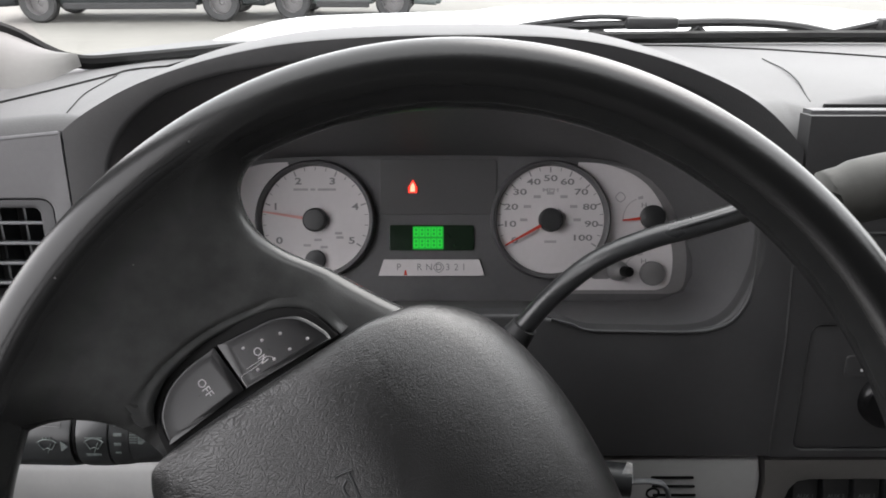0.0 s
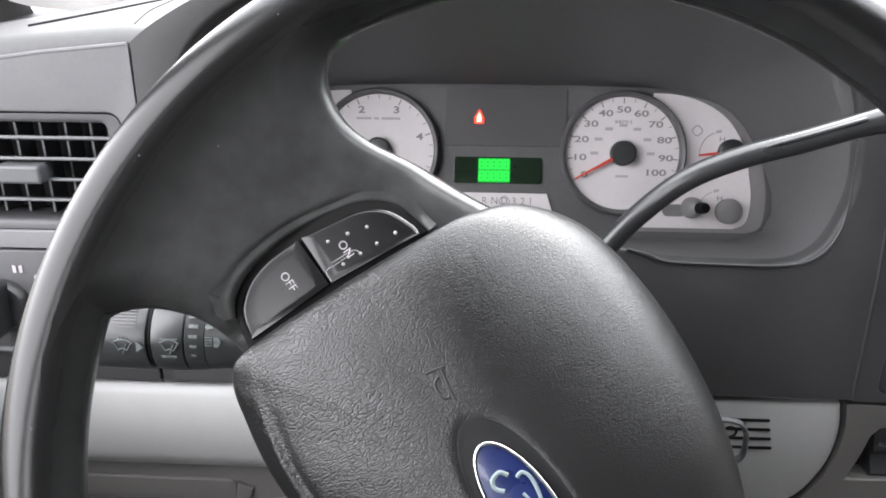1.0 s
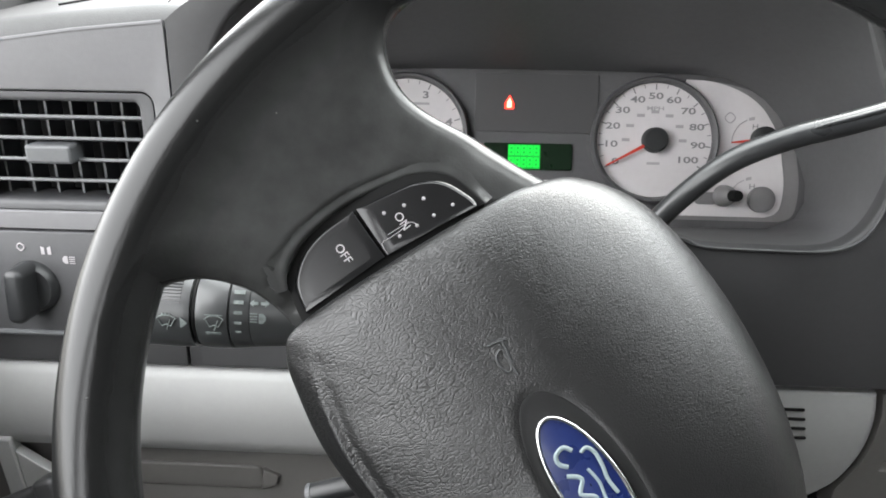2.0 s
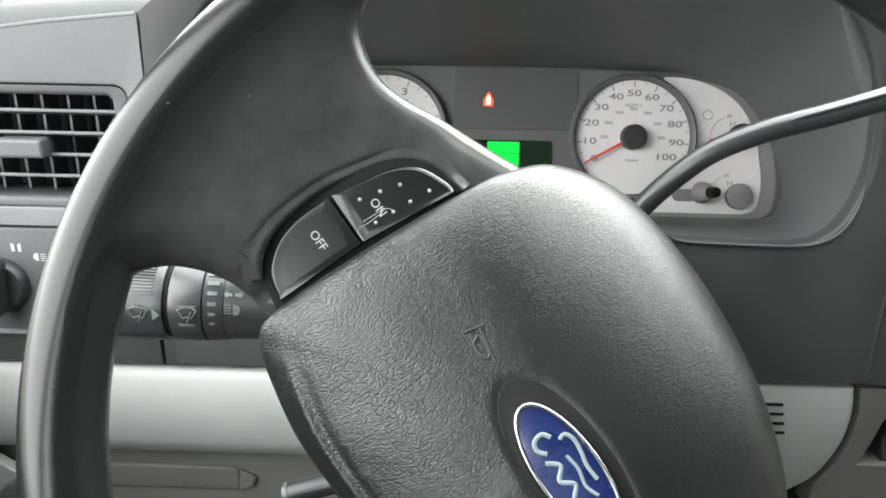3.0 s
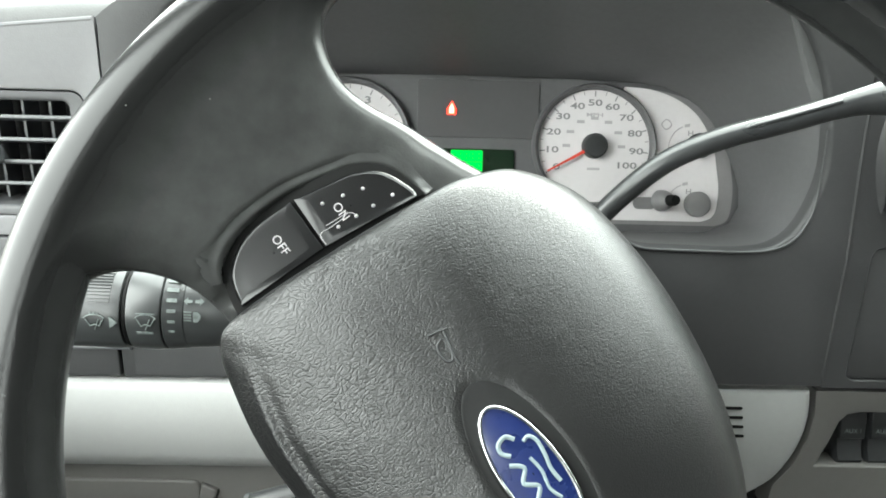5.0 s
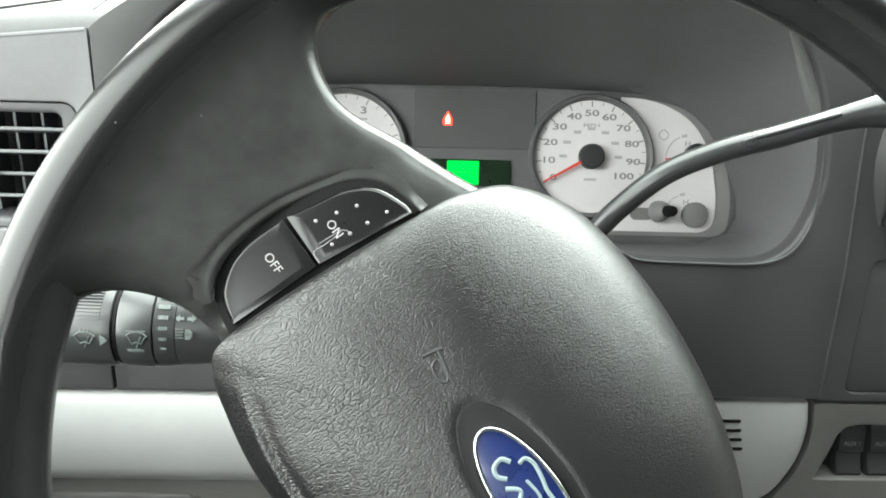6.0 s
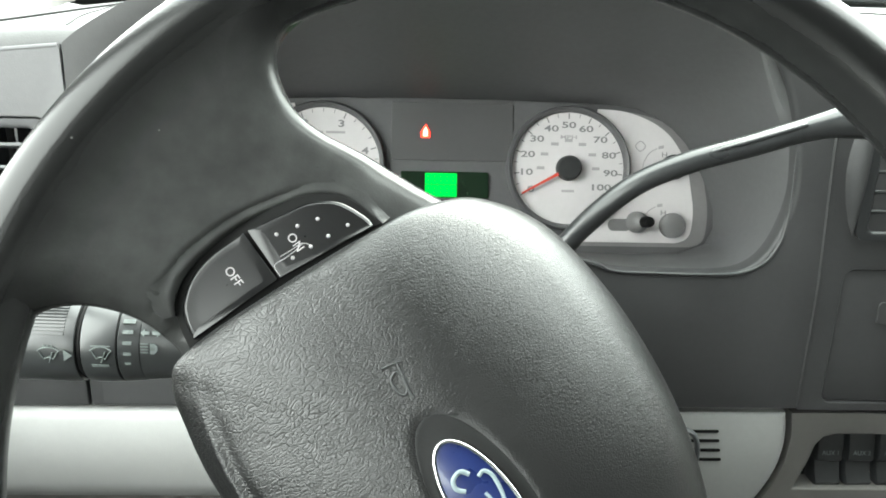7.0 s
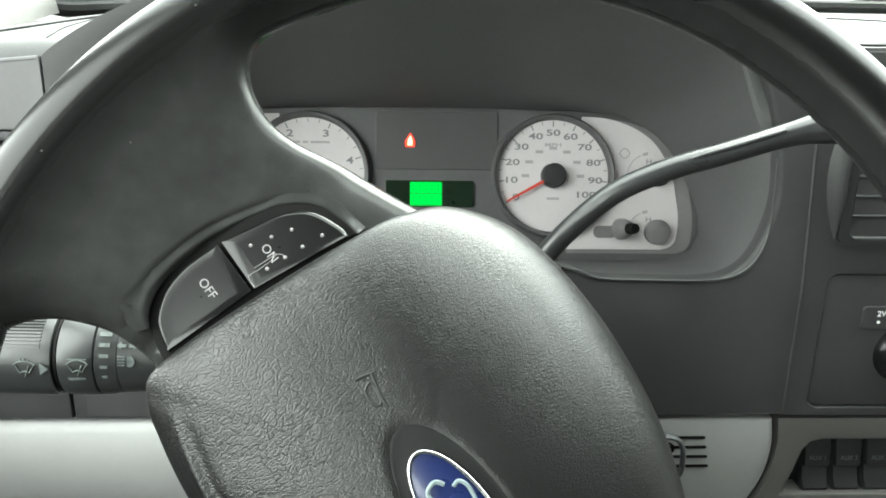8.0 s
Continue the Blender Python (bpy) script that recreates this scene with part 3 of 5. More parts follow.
OPEN_FAR = OPEN_HALF[:11] + [(0.214, 1.573), (0.2115, 1.602), (0.2045, 1.6195), (0.191, 1.636), (0.167, 1.6515), (0.1255, 1.6635), (0.07, 1.6695), (0.0, 1.6715)]
opening = [(x - 0.003, z) for x, z in OPEN_HALF[:-1]] + [(-x - 0.003, z) for x, z in OPEN_FAR[:0:-1]]
opening = [(p[0], p[1]) for p in spline(fpts(opening), 4, closed=True)]
outer_edge = [(-0.2405, 1.394), (0.2368, 1.394), (0.2365, 1.486), (0.2313, 1.573)] + [q for q in ARCH_LINE[::-1] if -0.2405 < q[0] < 0.2295 and q[1] > 1.58] + [(-0.2405, 1.60)]
outer_edge = fpts(outer_edge)
binnacle = thing("instrument_surround", FACE, "charcoal grained hooded surround of the instruments", "dash panel")
part("panel", plate_with_hole(outer_edge, opening, -0.012, 0.0, 0.0035), BEZEL, binnacle, smooth=True, angle=50)
# tunnel from the opening back to the cluster
back_half = [(0.0, 1.463), (0.165, 1.463), (0.198, 1.466), (0.212, 1.478), (0.213, 1.497), (0.206, 1.515), (0.197, 1.534), (0.186, 1.549), (0.172, 1.560), (0.156, 1.5675), (0.138, 1.5715), (0.075, 1.5735), (0.0, 1.574)]
back_loop = [(x - 0.008, z) for x, z in back_half] + [(-x - 0.008, z) for x, z in back_half[-2:0:-1]]
to_cluster = FACE.inverted() @ CLUSTER


def radial(loop, cx, cy, n=96):
    """The outline resampled at even angles about a centre."""
    out = []
    for k in range(n):
        w = 2 * math.pi * k / n
        d = Vector((math.cos(w), math.sin(w)))
        best = None
        for i in range(len(loop)):
            a, b = Vector(loop[i - 1][:2]) - Vector((cx, cy)), Vector(loop[i][:2]) - Vector((cx, cy))
            e = b - a
            det = d.x * (-e.y) + e.x * d.y
            if abs(det) < 1e-12:
                continue
            s = (a.x * (-e.y) + e.x * a.y) / det
            u = (d.x * a.y - d.y * a.x) / det
            if s > 0 and -1e-6 <= u <= 1 + 1e-6:
                best = max(best or 0, s)
        out.append((cx + d.x * best, cy + d.y * best))
    return out


front = radial(opening, -0.003, fz(1.57))
behind = radial([(p[0], p[1]) for p in spline(cpts(back_loop), 4, closed=True)], -0.008, cz(1.522))
rows = []
for k in range(7):
    t = k / 6
    row = []
    for a, b in zip(front, behind):
        p, q = Vector((a[0] + 0.002 * (a[0] + 0.003) / 0.2, a[1] + 0.0015 * (1 if a[1] > fz(1.57) else -1), -0.003)), to_cluster @ Vector((b[0], b[1], -0.002))
        row.append(p.lerp(q, t))
    rows.append(row)
part("tunnel", grid(rows, closed=True), TUNNEL, binnacle, "inner walls of the instrument hood, coloured paler for haze", smooth=True)

# ---- instrument cluster ----
cluster = thing("instrument_cluster", CLUSTER, "white-faced truck instrument cluster with lit telltale", "instrument cluster")
part("housing", prism(inset([(p[0], p[1]) for p in spline(cpts(back_loop), 4, closed=True)], -0.004), -0.016, -0.006), HOUSING, cluster)
RIGHT = [(0.112, 1.5690), (0.130, 1.5680), (0.148, 1.5635), (0.163, 1.5560), (0.174, 1.5460), (0.184, 1.529), (0.188, 1.510), (0.190, 1.495), (0.1885, 1.480), (0.184, 1.4735), (0.176, 1.471), (0.10, 1.471), (0.10, 1.52)]
RIGHT = [(q[0], q[1]) for q in spline(RIGHT[:11], 4)] + RIGHT[11:]
for s in (1, -1):
    pts = cpts([(-0.008 + s * (x + 0.008), z) for x, z in RIGHT])
    part("side_face", prism(pts, -0.006, -0.0045), DIAL, cluster, "white side gauge face")
    rim = cpts([(-0.008 + s * (x + 0.008 + 0.012 * smoothstep(0.11, 0.17, x)), z - 0.003 * smoothstep(1.5, 1.47, z)) for x, z in RIGHT])
    part("edge_plate", prism(rim, -0.0075, -0.0056), LENS_GREY, cluster, "grey smoked edge of the gauge face")


def gauge(name, cx, cy, label):
    """A round dial with a raised dark ring, a white face, a hub cap."""
    part_ring = part(name, moved(lathe([(0.0495, -0.006), (0.0490, 0.001), (0.0475, 0.003), (0.0455, 0.002), (0.0442, -0.003)], 72), flat(cx, cy, 0)), HOUSING, cluster, label, smooth=True)
    part("dial_face", prism(ring_points(cx, cy, 0.0444, 0.0444, 72), -0.006, -0.003), DIAL, part_ring, "white dial face")
    part("hub", moved(lathe([(0.0100, -0.003), (0.0096, 0.004), (0.0082, 0.0055), (0, 0.006)], 32), flat(cx, cy, 0)), SMOOTH, part_ring, "black needle hub", smooth=True)
    return part_ring


def ticks(cx, cy, first, step, count, small, r, parent):
    bm = bmesh.new()
    for k in range((count - 1) * small + 1):
        w = radians(first - step * k / small)
        big = k % small == 0
        lo, wd = r - (0.0045 if big else 0.0028), (0.0005 if big else 0.0003)
        d, s = Vector((math.cos(w), math.sin(w))), Vector((-math.sin(w), math.cos(w)))
        c = Vector((cx, cy))
        quad = [c + d * lo - s * wd, c + d * r - s * wd, c + d * r + s * wd, c + d * lo + s * wd]
        bm.faces.new([bm.verts.new((q.x, q.y, -0.0027)) for q in quad])
    tagged(part("tick_scale", bm, INK, parent), kind="stuff")


def needle(cx, cy, w, length, parent, mat, z=0.001):
    d, s = Vector((math.cos(w), math.sin(w))), Vector((-math.sin(w), math.cos(w)))
    c = Vector((cx, cy))
    pts = [c + d * 0.008 - s * 0.0013, c + d * length - s * 0.0006, c + d * length + s * 0.0006, c + d * 0.008 + s * 0.0013]
    part("needle", prism([tuple(p) for p in pts], z, z + 0.0008), mat, parent, "red pointer")


SX, SY, TX, TY = 0.0885, -0.0022, -0.105, -0.0022
speedo = gauge("speedometer", SX, SY, "white round speedometer with a dark ring")
ticks(SX, SY, 210, 24, 11, 2, 0.0435, speedo)
for k in range(11):
    w = radians(210 - 24 * k)
    r = 0.0340 if k < 10 else 0.0300
    lettering(str(10 * k), 0.0069, flat(SX + r * math.cos(w), SY + r * math.sin(w) * 1.0, -0.0028), INK, speedo, wide=1.7, weight=0.00012)
lettering("MPH", 0.0040, flat(SX, SY + 0.0245, -0.0028), INK_PALE, speedo, wide=1.7, weight=0.0001)
for k in range(1, 8):
    w = radians(210 - 30 * k)
    part("inner_mark", prism([(SX + 0.022 * math.cos(w) + a, SY + 0.022 * math.sin(w) + b) for a, b in ((-0.003, -0.0012), (0.003, -0.0012), (0.003, 0.0012), (-0.003, 0.0012))], -0.003, -0.0027), INK_PALE, speedo)
part("inner_mark", prism([(SX + a, SY - 0.018 + b) for a, b in ((-0.005, -0.001), (0.005, -0.001), (0.005, 0.001), (-0.005, 0.001))], -0.003, -0.0027), INK_PALE, speedo)
needle(SX, SY, radians(209), 0.0425, speedo, RED)

tacho = gauge("tachometer", TX, TY, "white round engine speed dial with a dark ring")
ticks(TX, TY, 210, 48, 6, 4, 0.0435, tacho)
for k in range(6):
    w = radians(210 - 48 * k)
    lettering(str(k), 0.0076, flat(TX + 0.0345 * math.cos(w), TY + 0.0345 * math.sin(w), -0.0028), INK, tacho, wide=1.5, weight=0.00018)
for x0, x1 in ((-0.018, -0.006), (-0.004, 0.0), (0.002, 0.017)):
    part("inner_mark", prism([(TX + x0, TY + 0.024), (TX + x1, TY + 0.024), (TX + x1, TY + 0.0258), (TX + x0, TY + 0.0258)], -0.003, -0.0027), INK_PALE, tacho)
for x0, y0 in ((0.016, -0.012), (0.017, -0.0155), (-0.001, -0.0175), (0.004, -0.0235), (-0.010, -0.022)):
    part("inner_mark", prism([(TX + x0, TY + y0), (TX + x0 + 0.006, TY + y0), (TX + x0 + 0.006, TY + y0 + 0.002), (TX + x0, TY + y0 + 0.002)], -0.003, -0.0027), INK_PALE, tacho)
part("sub_hub", moved(lathe([(0.0085, -0.003), (0.008, 0.002), (0, 0.003)], 24), flat(TX, TY - 0.033, 0)), SMOOTH, tacho, smooth=True)
needle(TX, TY, radians(171), 0.043, tacho, material("needle_pale_red", (0.62, 0.30, 0.28), 0.5))

# fuel and temperature pointers on the white side face, and the trip knob
for gy in (cz(1.527), cz(1.484)):
    part("small_hub", moved(lathe([(0.0100, -0.0045), (0.010, 0.001), (0.0085, 0.002), (0, 0.0025)], 28), flat(0.1725, gy, 0)), SMOOTH if gy > -0.01 else CAP_GREY, cluster, "dark gauge cap" if gy > -0.01 else "pale grey gauge cap", smooth=True)
    part("gauge_arc", tube(spline([(0.1488, gy - 0.0034, -0.0044), (0.1489, gy + 0.0012, -0.0044), (0.1508, gy + 0.0066, -0.0044), (0.1545, gy + 0.0118, -0.0044), (0.1597, gy + 0.0149, -0.0044)], 4), 0.00035, 6), INK_PALE, cluster)
    lettering("H", 0.0058, flat(0.1660, gy + 0.0098, -0.0043), INK, cluster, wide=1.2)
    part("gauge_mark", prism([(0.1610, gy + 0.0144), (0.1652, gy + 0.0152), (0.1652, gy + 0.0176), (0.1610, gy + 0.0168)], -0.0045, -0.0042), INK_PALE, cluster)
needle(0.1725, cz(1.527), radians(186), 0.0245, cluster, RED, -0.0038)
part("gauge_symbol", moved(tube(spline([(0.004, 0, 0), (0, 0.004, 0), (-0.004, 0, 0), (0, -0.004, 0)], 4, closed=True) + [Vector((0.004, 0, 0))], 0.0004, 6), flat(0.1465, cz(1.527) + 0.0165, -0.0044)), INK_PALE, cluster)
part("knob_slot", prism(rounded(0.1215, cz(1.4795), 0.1400, cz(1.4885), 0.0044), -0.0047, -0.0040), CAP_GREY, cluster, "pale grey oval slot by the trip knob")
part("trip_collar", moved(lathe([(0.0085, -0.005), (0.0083, -0.001), (0.0070, 0.004), (0.0053, 0.0080), (0.0045, 0.0086)], 28), flat(0.1450, cz(1.4862), 0) @ pose(0, 0, 0, 0, 14, 0)), CAP_GREY, cluster, "pale domed collar of the trip knob", smooth=True)
part("trip_knob", moved(lathe([(0.0044, 0.002), (0.0043, 0.0145), (0.0037, 0.0165), (0, 0.017)], 24), flat(0.1455, cz(1.4862), 0) @ pose(0, 0, 0, 0, 14, 0)), BLACK, cluster, "black push knob", smooth=True)

# middle: telltale panel, display and gear scale
part("telltale_panel", prism([(x, cz(z)) for x, z in rounded(-0.052, 1.529, 0.0445, 1.5715, 0.002, 2)], -0.006, -0.0048, 0.0005), SMOKE, cluster, "smoked black telltale window")
part("telltale", prism([(-0.0285, cz(1.5455)), (-0.0215, cz(1.5455)), (-0.0210, cz(1.5495)), (-0.0245, cz(1.5555)), (-0.0250, cz(1.5555)), (-0.0290, cz(1.5495))], -0.0045, -0.0040), LAMP_RED, cluster, "lit red seat belt lamp")
part("telltale_core", prism([(-0.0270, cz(1.5465)), (-0.0232, cz(1.5465)), (-0.0232, cz(1.5505)), (-0.0248, cz(1.5538)), (-0.0268, cz(1.5505))], -0.0042, -0.0037), LAMP_CORE, cluster, "glowing core of the lamp")
part("display", prism([(x, cz(z)) for x, z in rounded(-0.0445, 1.5015, 0.0255, 1.5210, 0.0015, 2)], -0.006, -0.0040, 0.0005), LCD, cluster, "dark green odometer display")
part("lit_ground", prism([(x, cz(z)) for x, z in rounded(-0.0250, 1.5022, 0.0005, 1.5200, 0.0008, 2)], -0.0042, -0.0039), LCD_GLOW, cluster, "dim green lit ground of the digits")
for r in range(2):
    for k in range(5):
        x, z = -0.0245 + 0.0049 * k, 1.5120 - 0.0086 * r
        bm = bmesh.new()
        for a, b, c, d in ((0.0005, 0.0062, 0.0040, 0.0072), (0.0005, 0.0032, 0.0040, 0.0042), (0.0005, 0.0002, 0.0040, 0.0012), (0.0002, 0.0004, 0.0013, 0.0070), (0.0033, 0.0004, 0.0044, 0.0070)):
            prism([(x + a, cz(z + b)), (x + c, cz(z + b)), (x + c, cz(z + d)), (x + a, cz(z + d))], -0.0041, -0.0037, bm=bm)
        part("display_digit", bm, LCD_ON, cluster, "glowing green segment digit")
part("gear_scale", prism([(-0.0535, cz(1.4820)), (0.0345, cz(1.4820)), (0.0300, cz(1.4945)), (-0.0490, cz(1.4945))], -0.006, -0.0035, 0.0004), DIAL, cluster, "white gear position strip")
for ch, x in (("P", -0.0365), ("R", -0.0195), ("N", -0.0115), ("D", -0.0035), ("3", 0.0040), ("2", 0.0110), ("1", 0.0172)):
    lettering(ch, 0.0080, flat(x, cz(1.4885), -0.0033), INK, cluster, wide=0.95)
part("gear_ring", moved(tube(spline([(0.0042, 0, 0), (0, 0.0042, 0), (-0.0042, 0, 0), (0, -0.0042, 0)], 5, closed=True) + [Vector((0.0042, 0, 0))], 0.0003, 6), flat(-0.0035, cz(1.4885), -0.0033)), INK, cluster)
part("gear_pointer", prism([(-0.0325, cz(1.4825)), (-0.0295, cz(1.4825)), (-0.0305, cz(1.4865)), (-0.0315, cz(1.4865))], -0.0034, -0.0030), RED, cluster, "red gear pointer")

# added bead, paler than the panel, to paint the highlight along the opening
edge_line = spline([(0.074, 1.5010), (0.088, 1.4972), (0.100, 1.4928), (0.133, 1.4916), (0.171, 1.4914), (0.188, 1.4942), (0.199, 1.5012), (0.2060, 1.5138), (0.2085, 1.5270), (0.2085, 1.5450), (0.2070, 1.5725)], 6)
part("opening_edge", tube([(q[0], fz(q[1]), 0.0002) for q in edge_line], [0.0010 - 0.0006 * max(0.0, k / 60 - 0.62) / 0.38 for k in range(len(edge_line))], 10), EDGE, binnacle, "paler satin bead that brings out the highlight on the opening's edge", smooth=True)
part("seam_bead", tube([(0.2312, fz(1.602), 0.0), (0.2312, fz(1.573), 0.0), (0.2364, fz(1.486), 0.0), (0.2368, fz(1.396), 0.0)], 0.0011, 8), BEZEL, binnacle, smooth=True)

# ---- dashboard: driver's outer panel, vent and light switch ----
LEFT_X0, SEAM = -0.46, -0.2419
panel_left = thing("outer_dash_panel", FACE, "dark grey outer dash panel with an air vent opening", "dash panel")
vent_hole = rounded(-0.386, fz(1.5050), -0.2535, fz(1.5845), 0.008)
part("panel", plate_with_hole([(LEFT_X0, fz(1.4925)), (SEAM, fz(1.4925)), (SEAM, fz(1.6275)), (-0.30, fz(1.6220)), (-0.345, fz(1.6160)), (LEFT_X0, fz(1.590))], vent_hole, -0.016, 0.0, 0.0015), DASH, panel_left, smooth=True, angle=50)

part("top_edge", tube([(SEAM - 0.001, fz(1.6266), -0.0012), (-0.30, fz(1.6211), -0.0012), (-0.345, fz(1.6151), -0.0012), (LEFT_X0, fz(1.5892), -0.0012)], 0.0016, 8), DASH, panel_left, "rounded upper edge", smooth=True)


def air_vent(m, x0, z0, x1, z1, label, lever_at, mat, surround):
    """A louvred vent: frame, black sheet for the shaded depth, cross slats in front of upright vanes, and a grip."""
    v = thing("air_vent", m, label, "air vent", "air vents")
    part("frame", plate_with_hole(rounded(x0 + 0.001, z0 + 0.001, x1 - 0.001, z1 - 0.001, 0.007), rounded(x0 + 0.0095, z0 + 0.007, x1 - 0.0105, z1 - 0.007, 0.004), -0.03, -0.001, 0.003), surround, v, smooth=True, angle=50)
    # black sheet that stands in for the shade deep in the vent
    part("duct_shade", box(x0 + 0.004, z0 + 0.004, -0.06, x1 - 0.004, z1 - 0.004, -0.045), BLACK, v, "black sheet for the shaded depth behind the louvres")
    n = 4
    for k in range(n):
        y = z0 + 0.007 + (z1 - z0 - 0.014) * (k + 0.85) / (n + 0.7)
        bm = box(x0 + 0.008, -0.0012, -0.0085, x1 - 0.009, 0.0012, 0.0085, 0.0008)
        part("slat", moved(bm, pose(0, y, -0.011, -14, 0, 0)), mat, v)
    count = int((x1 - x0) / 0.0172)
    for k in range(count):
        x = x0 + 0.014 + (x1 - x0 - 0.028) * k / (count - 1)
        part("vane", box(x - 0.0008, z0 + 0.006, -0.040, x + 0.0008, z1 - 0.006, -0.021), mat, v)
    lx, ly = lever_at
    part("grip", box(lx - 0.0155, ly - 0.0062, -0.012, lx + 0.0155, ly + 0.0062, 0.006, 0.002), VENT, v, "grey sliding grip")
    return v


air_vent(FACE, -0.386, fz(1.5050), -0.2535, fz(1.5845), "dark grey louvred air vent in the outer dash panel", (-0.3245, fz(1.5445)), VENT, LOWER_DASH)

switch_panel = thing("light_switch_panel", FACE, "dark grey light switch panel under the vent", "dash panel")
part("panel", prism([(LEFT_X0, fz(1.4155)), (SEAM, fz(1.4155)), (SEAM, fz(1.4905)), (LEFT_X0, fz(1.4905))], -0.016, 0.0, 0.002), LOWER_DASH, switch_panel, smooth=True, angle=50)
part("ledge", tube([(LEFT_X0, fz(1.4150), 0.001), (SEAM, fz(1.4150), 0.001)], 0.0022, 8), VENT, switch_panel, smooth=True)
KX, KZ = -0.3545, fz(1.4505)
light_knob = thing("headlight_switch", FACE @ flat(KX, KZ, 0), "black rotary headlight switch knob", "light switch")
part("skirt", lathe([(0.0188, 0), (0.0183, 0.004), (0.016, 0.007), (0.0, 0.0075)], 36), SMOOTH, light_knob, smooth=True)
part("knob", moved(prism(rounded(-0.0068, -0.0195, 0.0068, 0.0195, 0.006), 0.004, 0.024, 0.004), flat(0, 0, 0, -4)), SMOOTH, light_knob, smooth=True, angle=50)


def stroke(points, m, parent, mat, r=0.0005, closed=False, name="symbol"):
    pts = spline([(x, y, 0) for x, y in points], 4, closed)
    if closed:
        pts.append(pts[0].copy())
    return part(name, moved(tube(pts, r, 6), m), mat, parent)


def poly(pts, m, parent, mat, name="symbol", t=0.0003):
    return part(name, moved(prism(pts, 0, t), m), mat, parent)


def lamp_symbol(m, parent, s=1.0, mat=WHITE):
    """A headlamp sign: a rounded lamp with beams."""
    poly([(0.0, -0.003 * s), (0.0025 * s, -0.003 * s), (0.0042 * s, -0.0012 * s), (0.0042 * s, 0.0012 * s), (0.0025 * s, 0.003 * s), (0.0, 0.003 * s)], m, parent, mat)
    for k in range(4):
        y = (-0.0026 + 0.0017 * k) * s
        poly([(-0.0055 * s, y), (-0.001 * s, y), (-0.001 * s, y + 0.0007 * s), (-0.0055 * s, y + 0.0007 * s)], m, parent, mat)


stroke([(0.0026, 0), (0, 0.0026), (-0.0026, 0), (0, -0.0026)], flat(-0.3585, fz(1.4790), 0.0003), switch_panel, INK_PALE, 0.0006, True)
for a in (-1, 1):
    poly([(a * 0.001, -0.003), (a * 0.0035, -0.003), (a * 0.0035, 0.003), (a * 0.001, 0.002)], flat(-0.3410, fz(1.4770), 0.0003), switch_panel, INK_PALE)
lamp_symbol(flat(-0.3265, fz(1.4705), 0.0003, 180), switch_panel, 0.9, INK_PALE)

# strip and light lower panels
for x0, x1 in ((LEFT_X0, -0.2515), (-0.2495, 0.02)):
    tagged(part("dash_strip", moved(prism([(x0, fz(1.3915)), (x1, fz(1.3915)), (x1, fz(1.4125)), (x0, fz(1.4125))], -0.016, -0.001, 0.0012), FACE), BEZEL, smooth=True), "charcoal strip above the light lower panel", "dash panel", "dash strips")
rows = []
for x in [LEFT_X0 + (0.12 - LEFT_X0) * i / 16 for i in range(17)]:
    rows.append([FACE @ Vector((x, fz(z), d)) for z, d in ((1.3890, -0.016), (1.3890, -0.003), (1.3870, 0.001), (1.383, 0.004), (1.36, 0.008), (1.335, 0.007), (1.323, 0.002), (1.319, -0.006), (1.317, -0.02))])
lower = thing("lower_panel", Matrix(), "light grey satin panel under the dash", "dash panel")
part("panel", grid(rows), SILVER, lower, smooth=True, angle=60)
part("lower_lip", tube([FACE @ Vector((x, fz(1.3185), -0.008)) for x in (LEFT_X0, -0.2, 0.12)], 0.0015, 8), TAUPE, lower, smooth=True)
knee = thing("knee_panel", FACE, "taupe knee panel with a long shallow pull", "dash panel")
part("panel", prism([(LEFT_X0, fz(1.10)), (0.12, fz(1.10)), (0.12, fz(1.3175)), (LEFT_X0, fz(1.3175))], -0.04, -0.012, 0.004), TAUPE, knee, smooth=True, angle=50)
part("pull", prism(rounded(-0.34, fz(1.281), -0.207, fz(1.3015), 0.006), -0.012, -0.0098, 0.002), TAUPE, knee, "long shallow pull bar", smooth=True)
part("clip", prism([(-0.209, fz(1.281)), (-0.196, fz(1.286)), (-0.194, fz(1.294)), (-0.206, fz(1.300))], -0.012, -0.008, 0.002), TAUPE, knee, "moulded end clip", smooth=True)

# ---- right of the wheel: light panel with slots, gap, switch panel ----
right_panel = thing("column_side_panel", FACE, "light grey panel with four dark slots", "dash panel")
edge = [(0.05, fz(1.3895)), (0.05, fz(1.29)), (0.195, fz(1.30)), (0.2150, fz(1.3145)), (0.2265, fz(1.3330)), (0.2325, fz(1.3520)), (0.2338, fz(1.3720)), (0.2312, fz(1.3895))]
part("panel", prism([(p[0], p[1]) for p in [Vector((0.05, fz(1.29)))] + spline(edge[2:], 5) + [Vector(edge[0])]], -0.02, -0.001, 0.003), SILVER, right_panel, smooth=True, angle=50)
for k in range(4):
    z = 1.3750 - 0.0075 * k
    x0, x1 = 0.1530 + 0.0012 * k, 0.1845 + 0.0015 * k
    part("slot", prism(rounded(x0, fz(z) - 0.0011, x1, fz(z) + 0.0011, 0.001, 3), -0.003, -0.0004), BLACK, right_panel, "dark slot")
stack = thing("switch_console", FACE, "dark grey centre dash panel with vent and switch openings", "dash panel")
hole = rounded(0.2535, fz(1.3985), 0.42, fz(1.4955), 0.007)
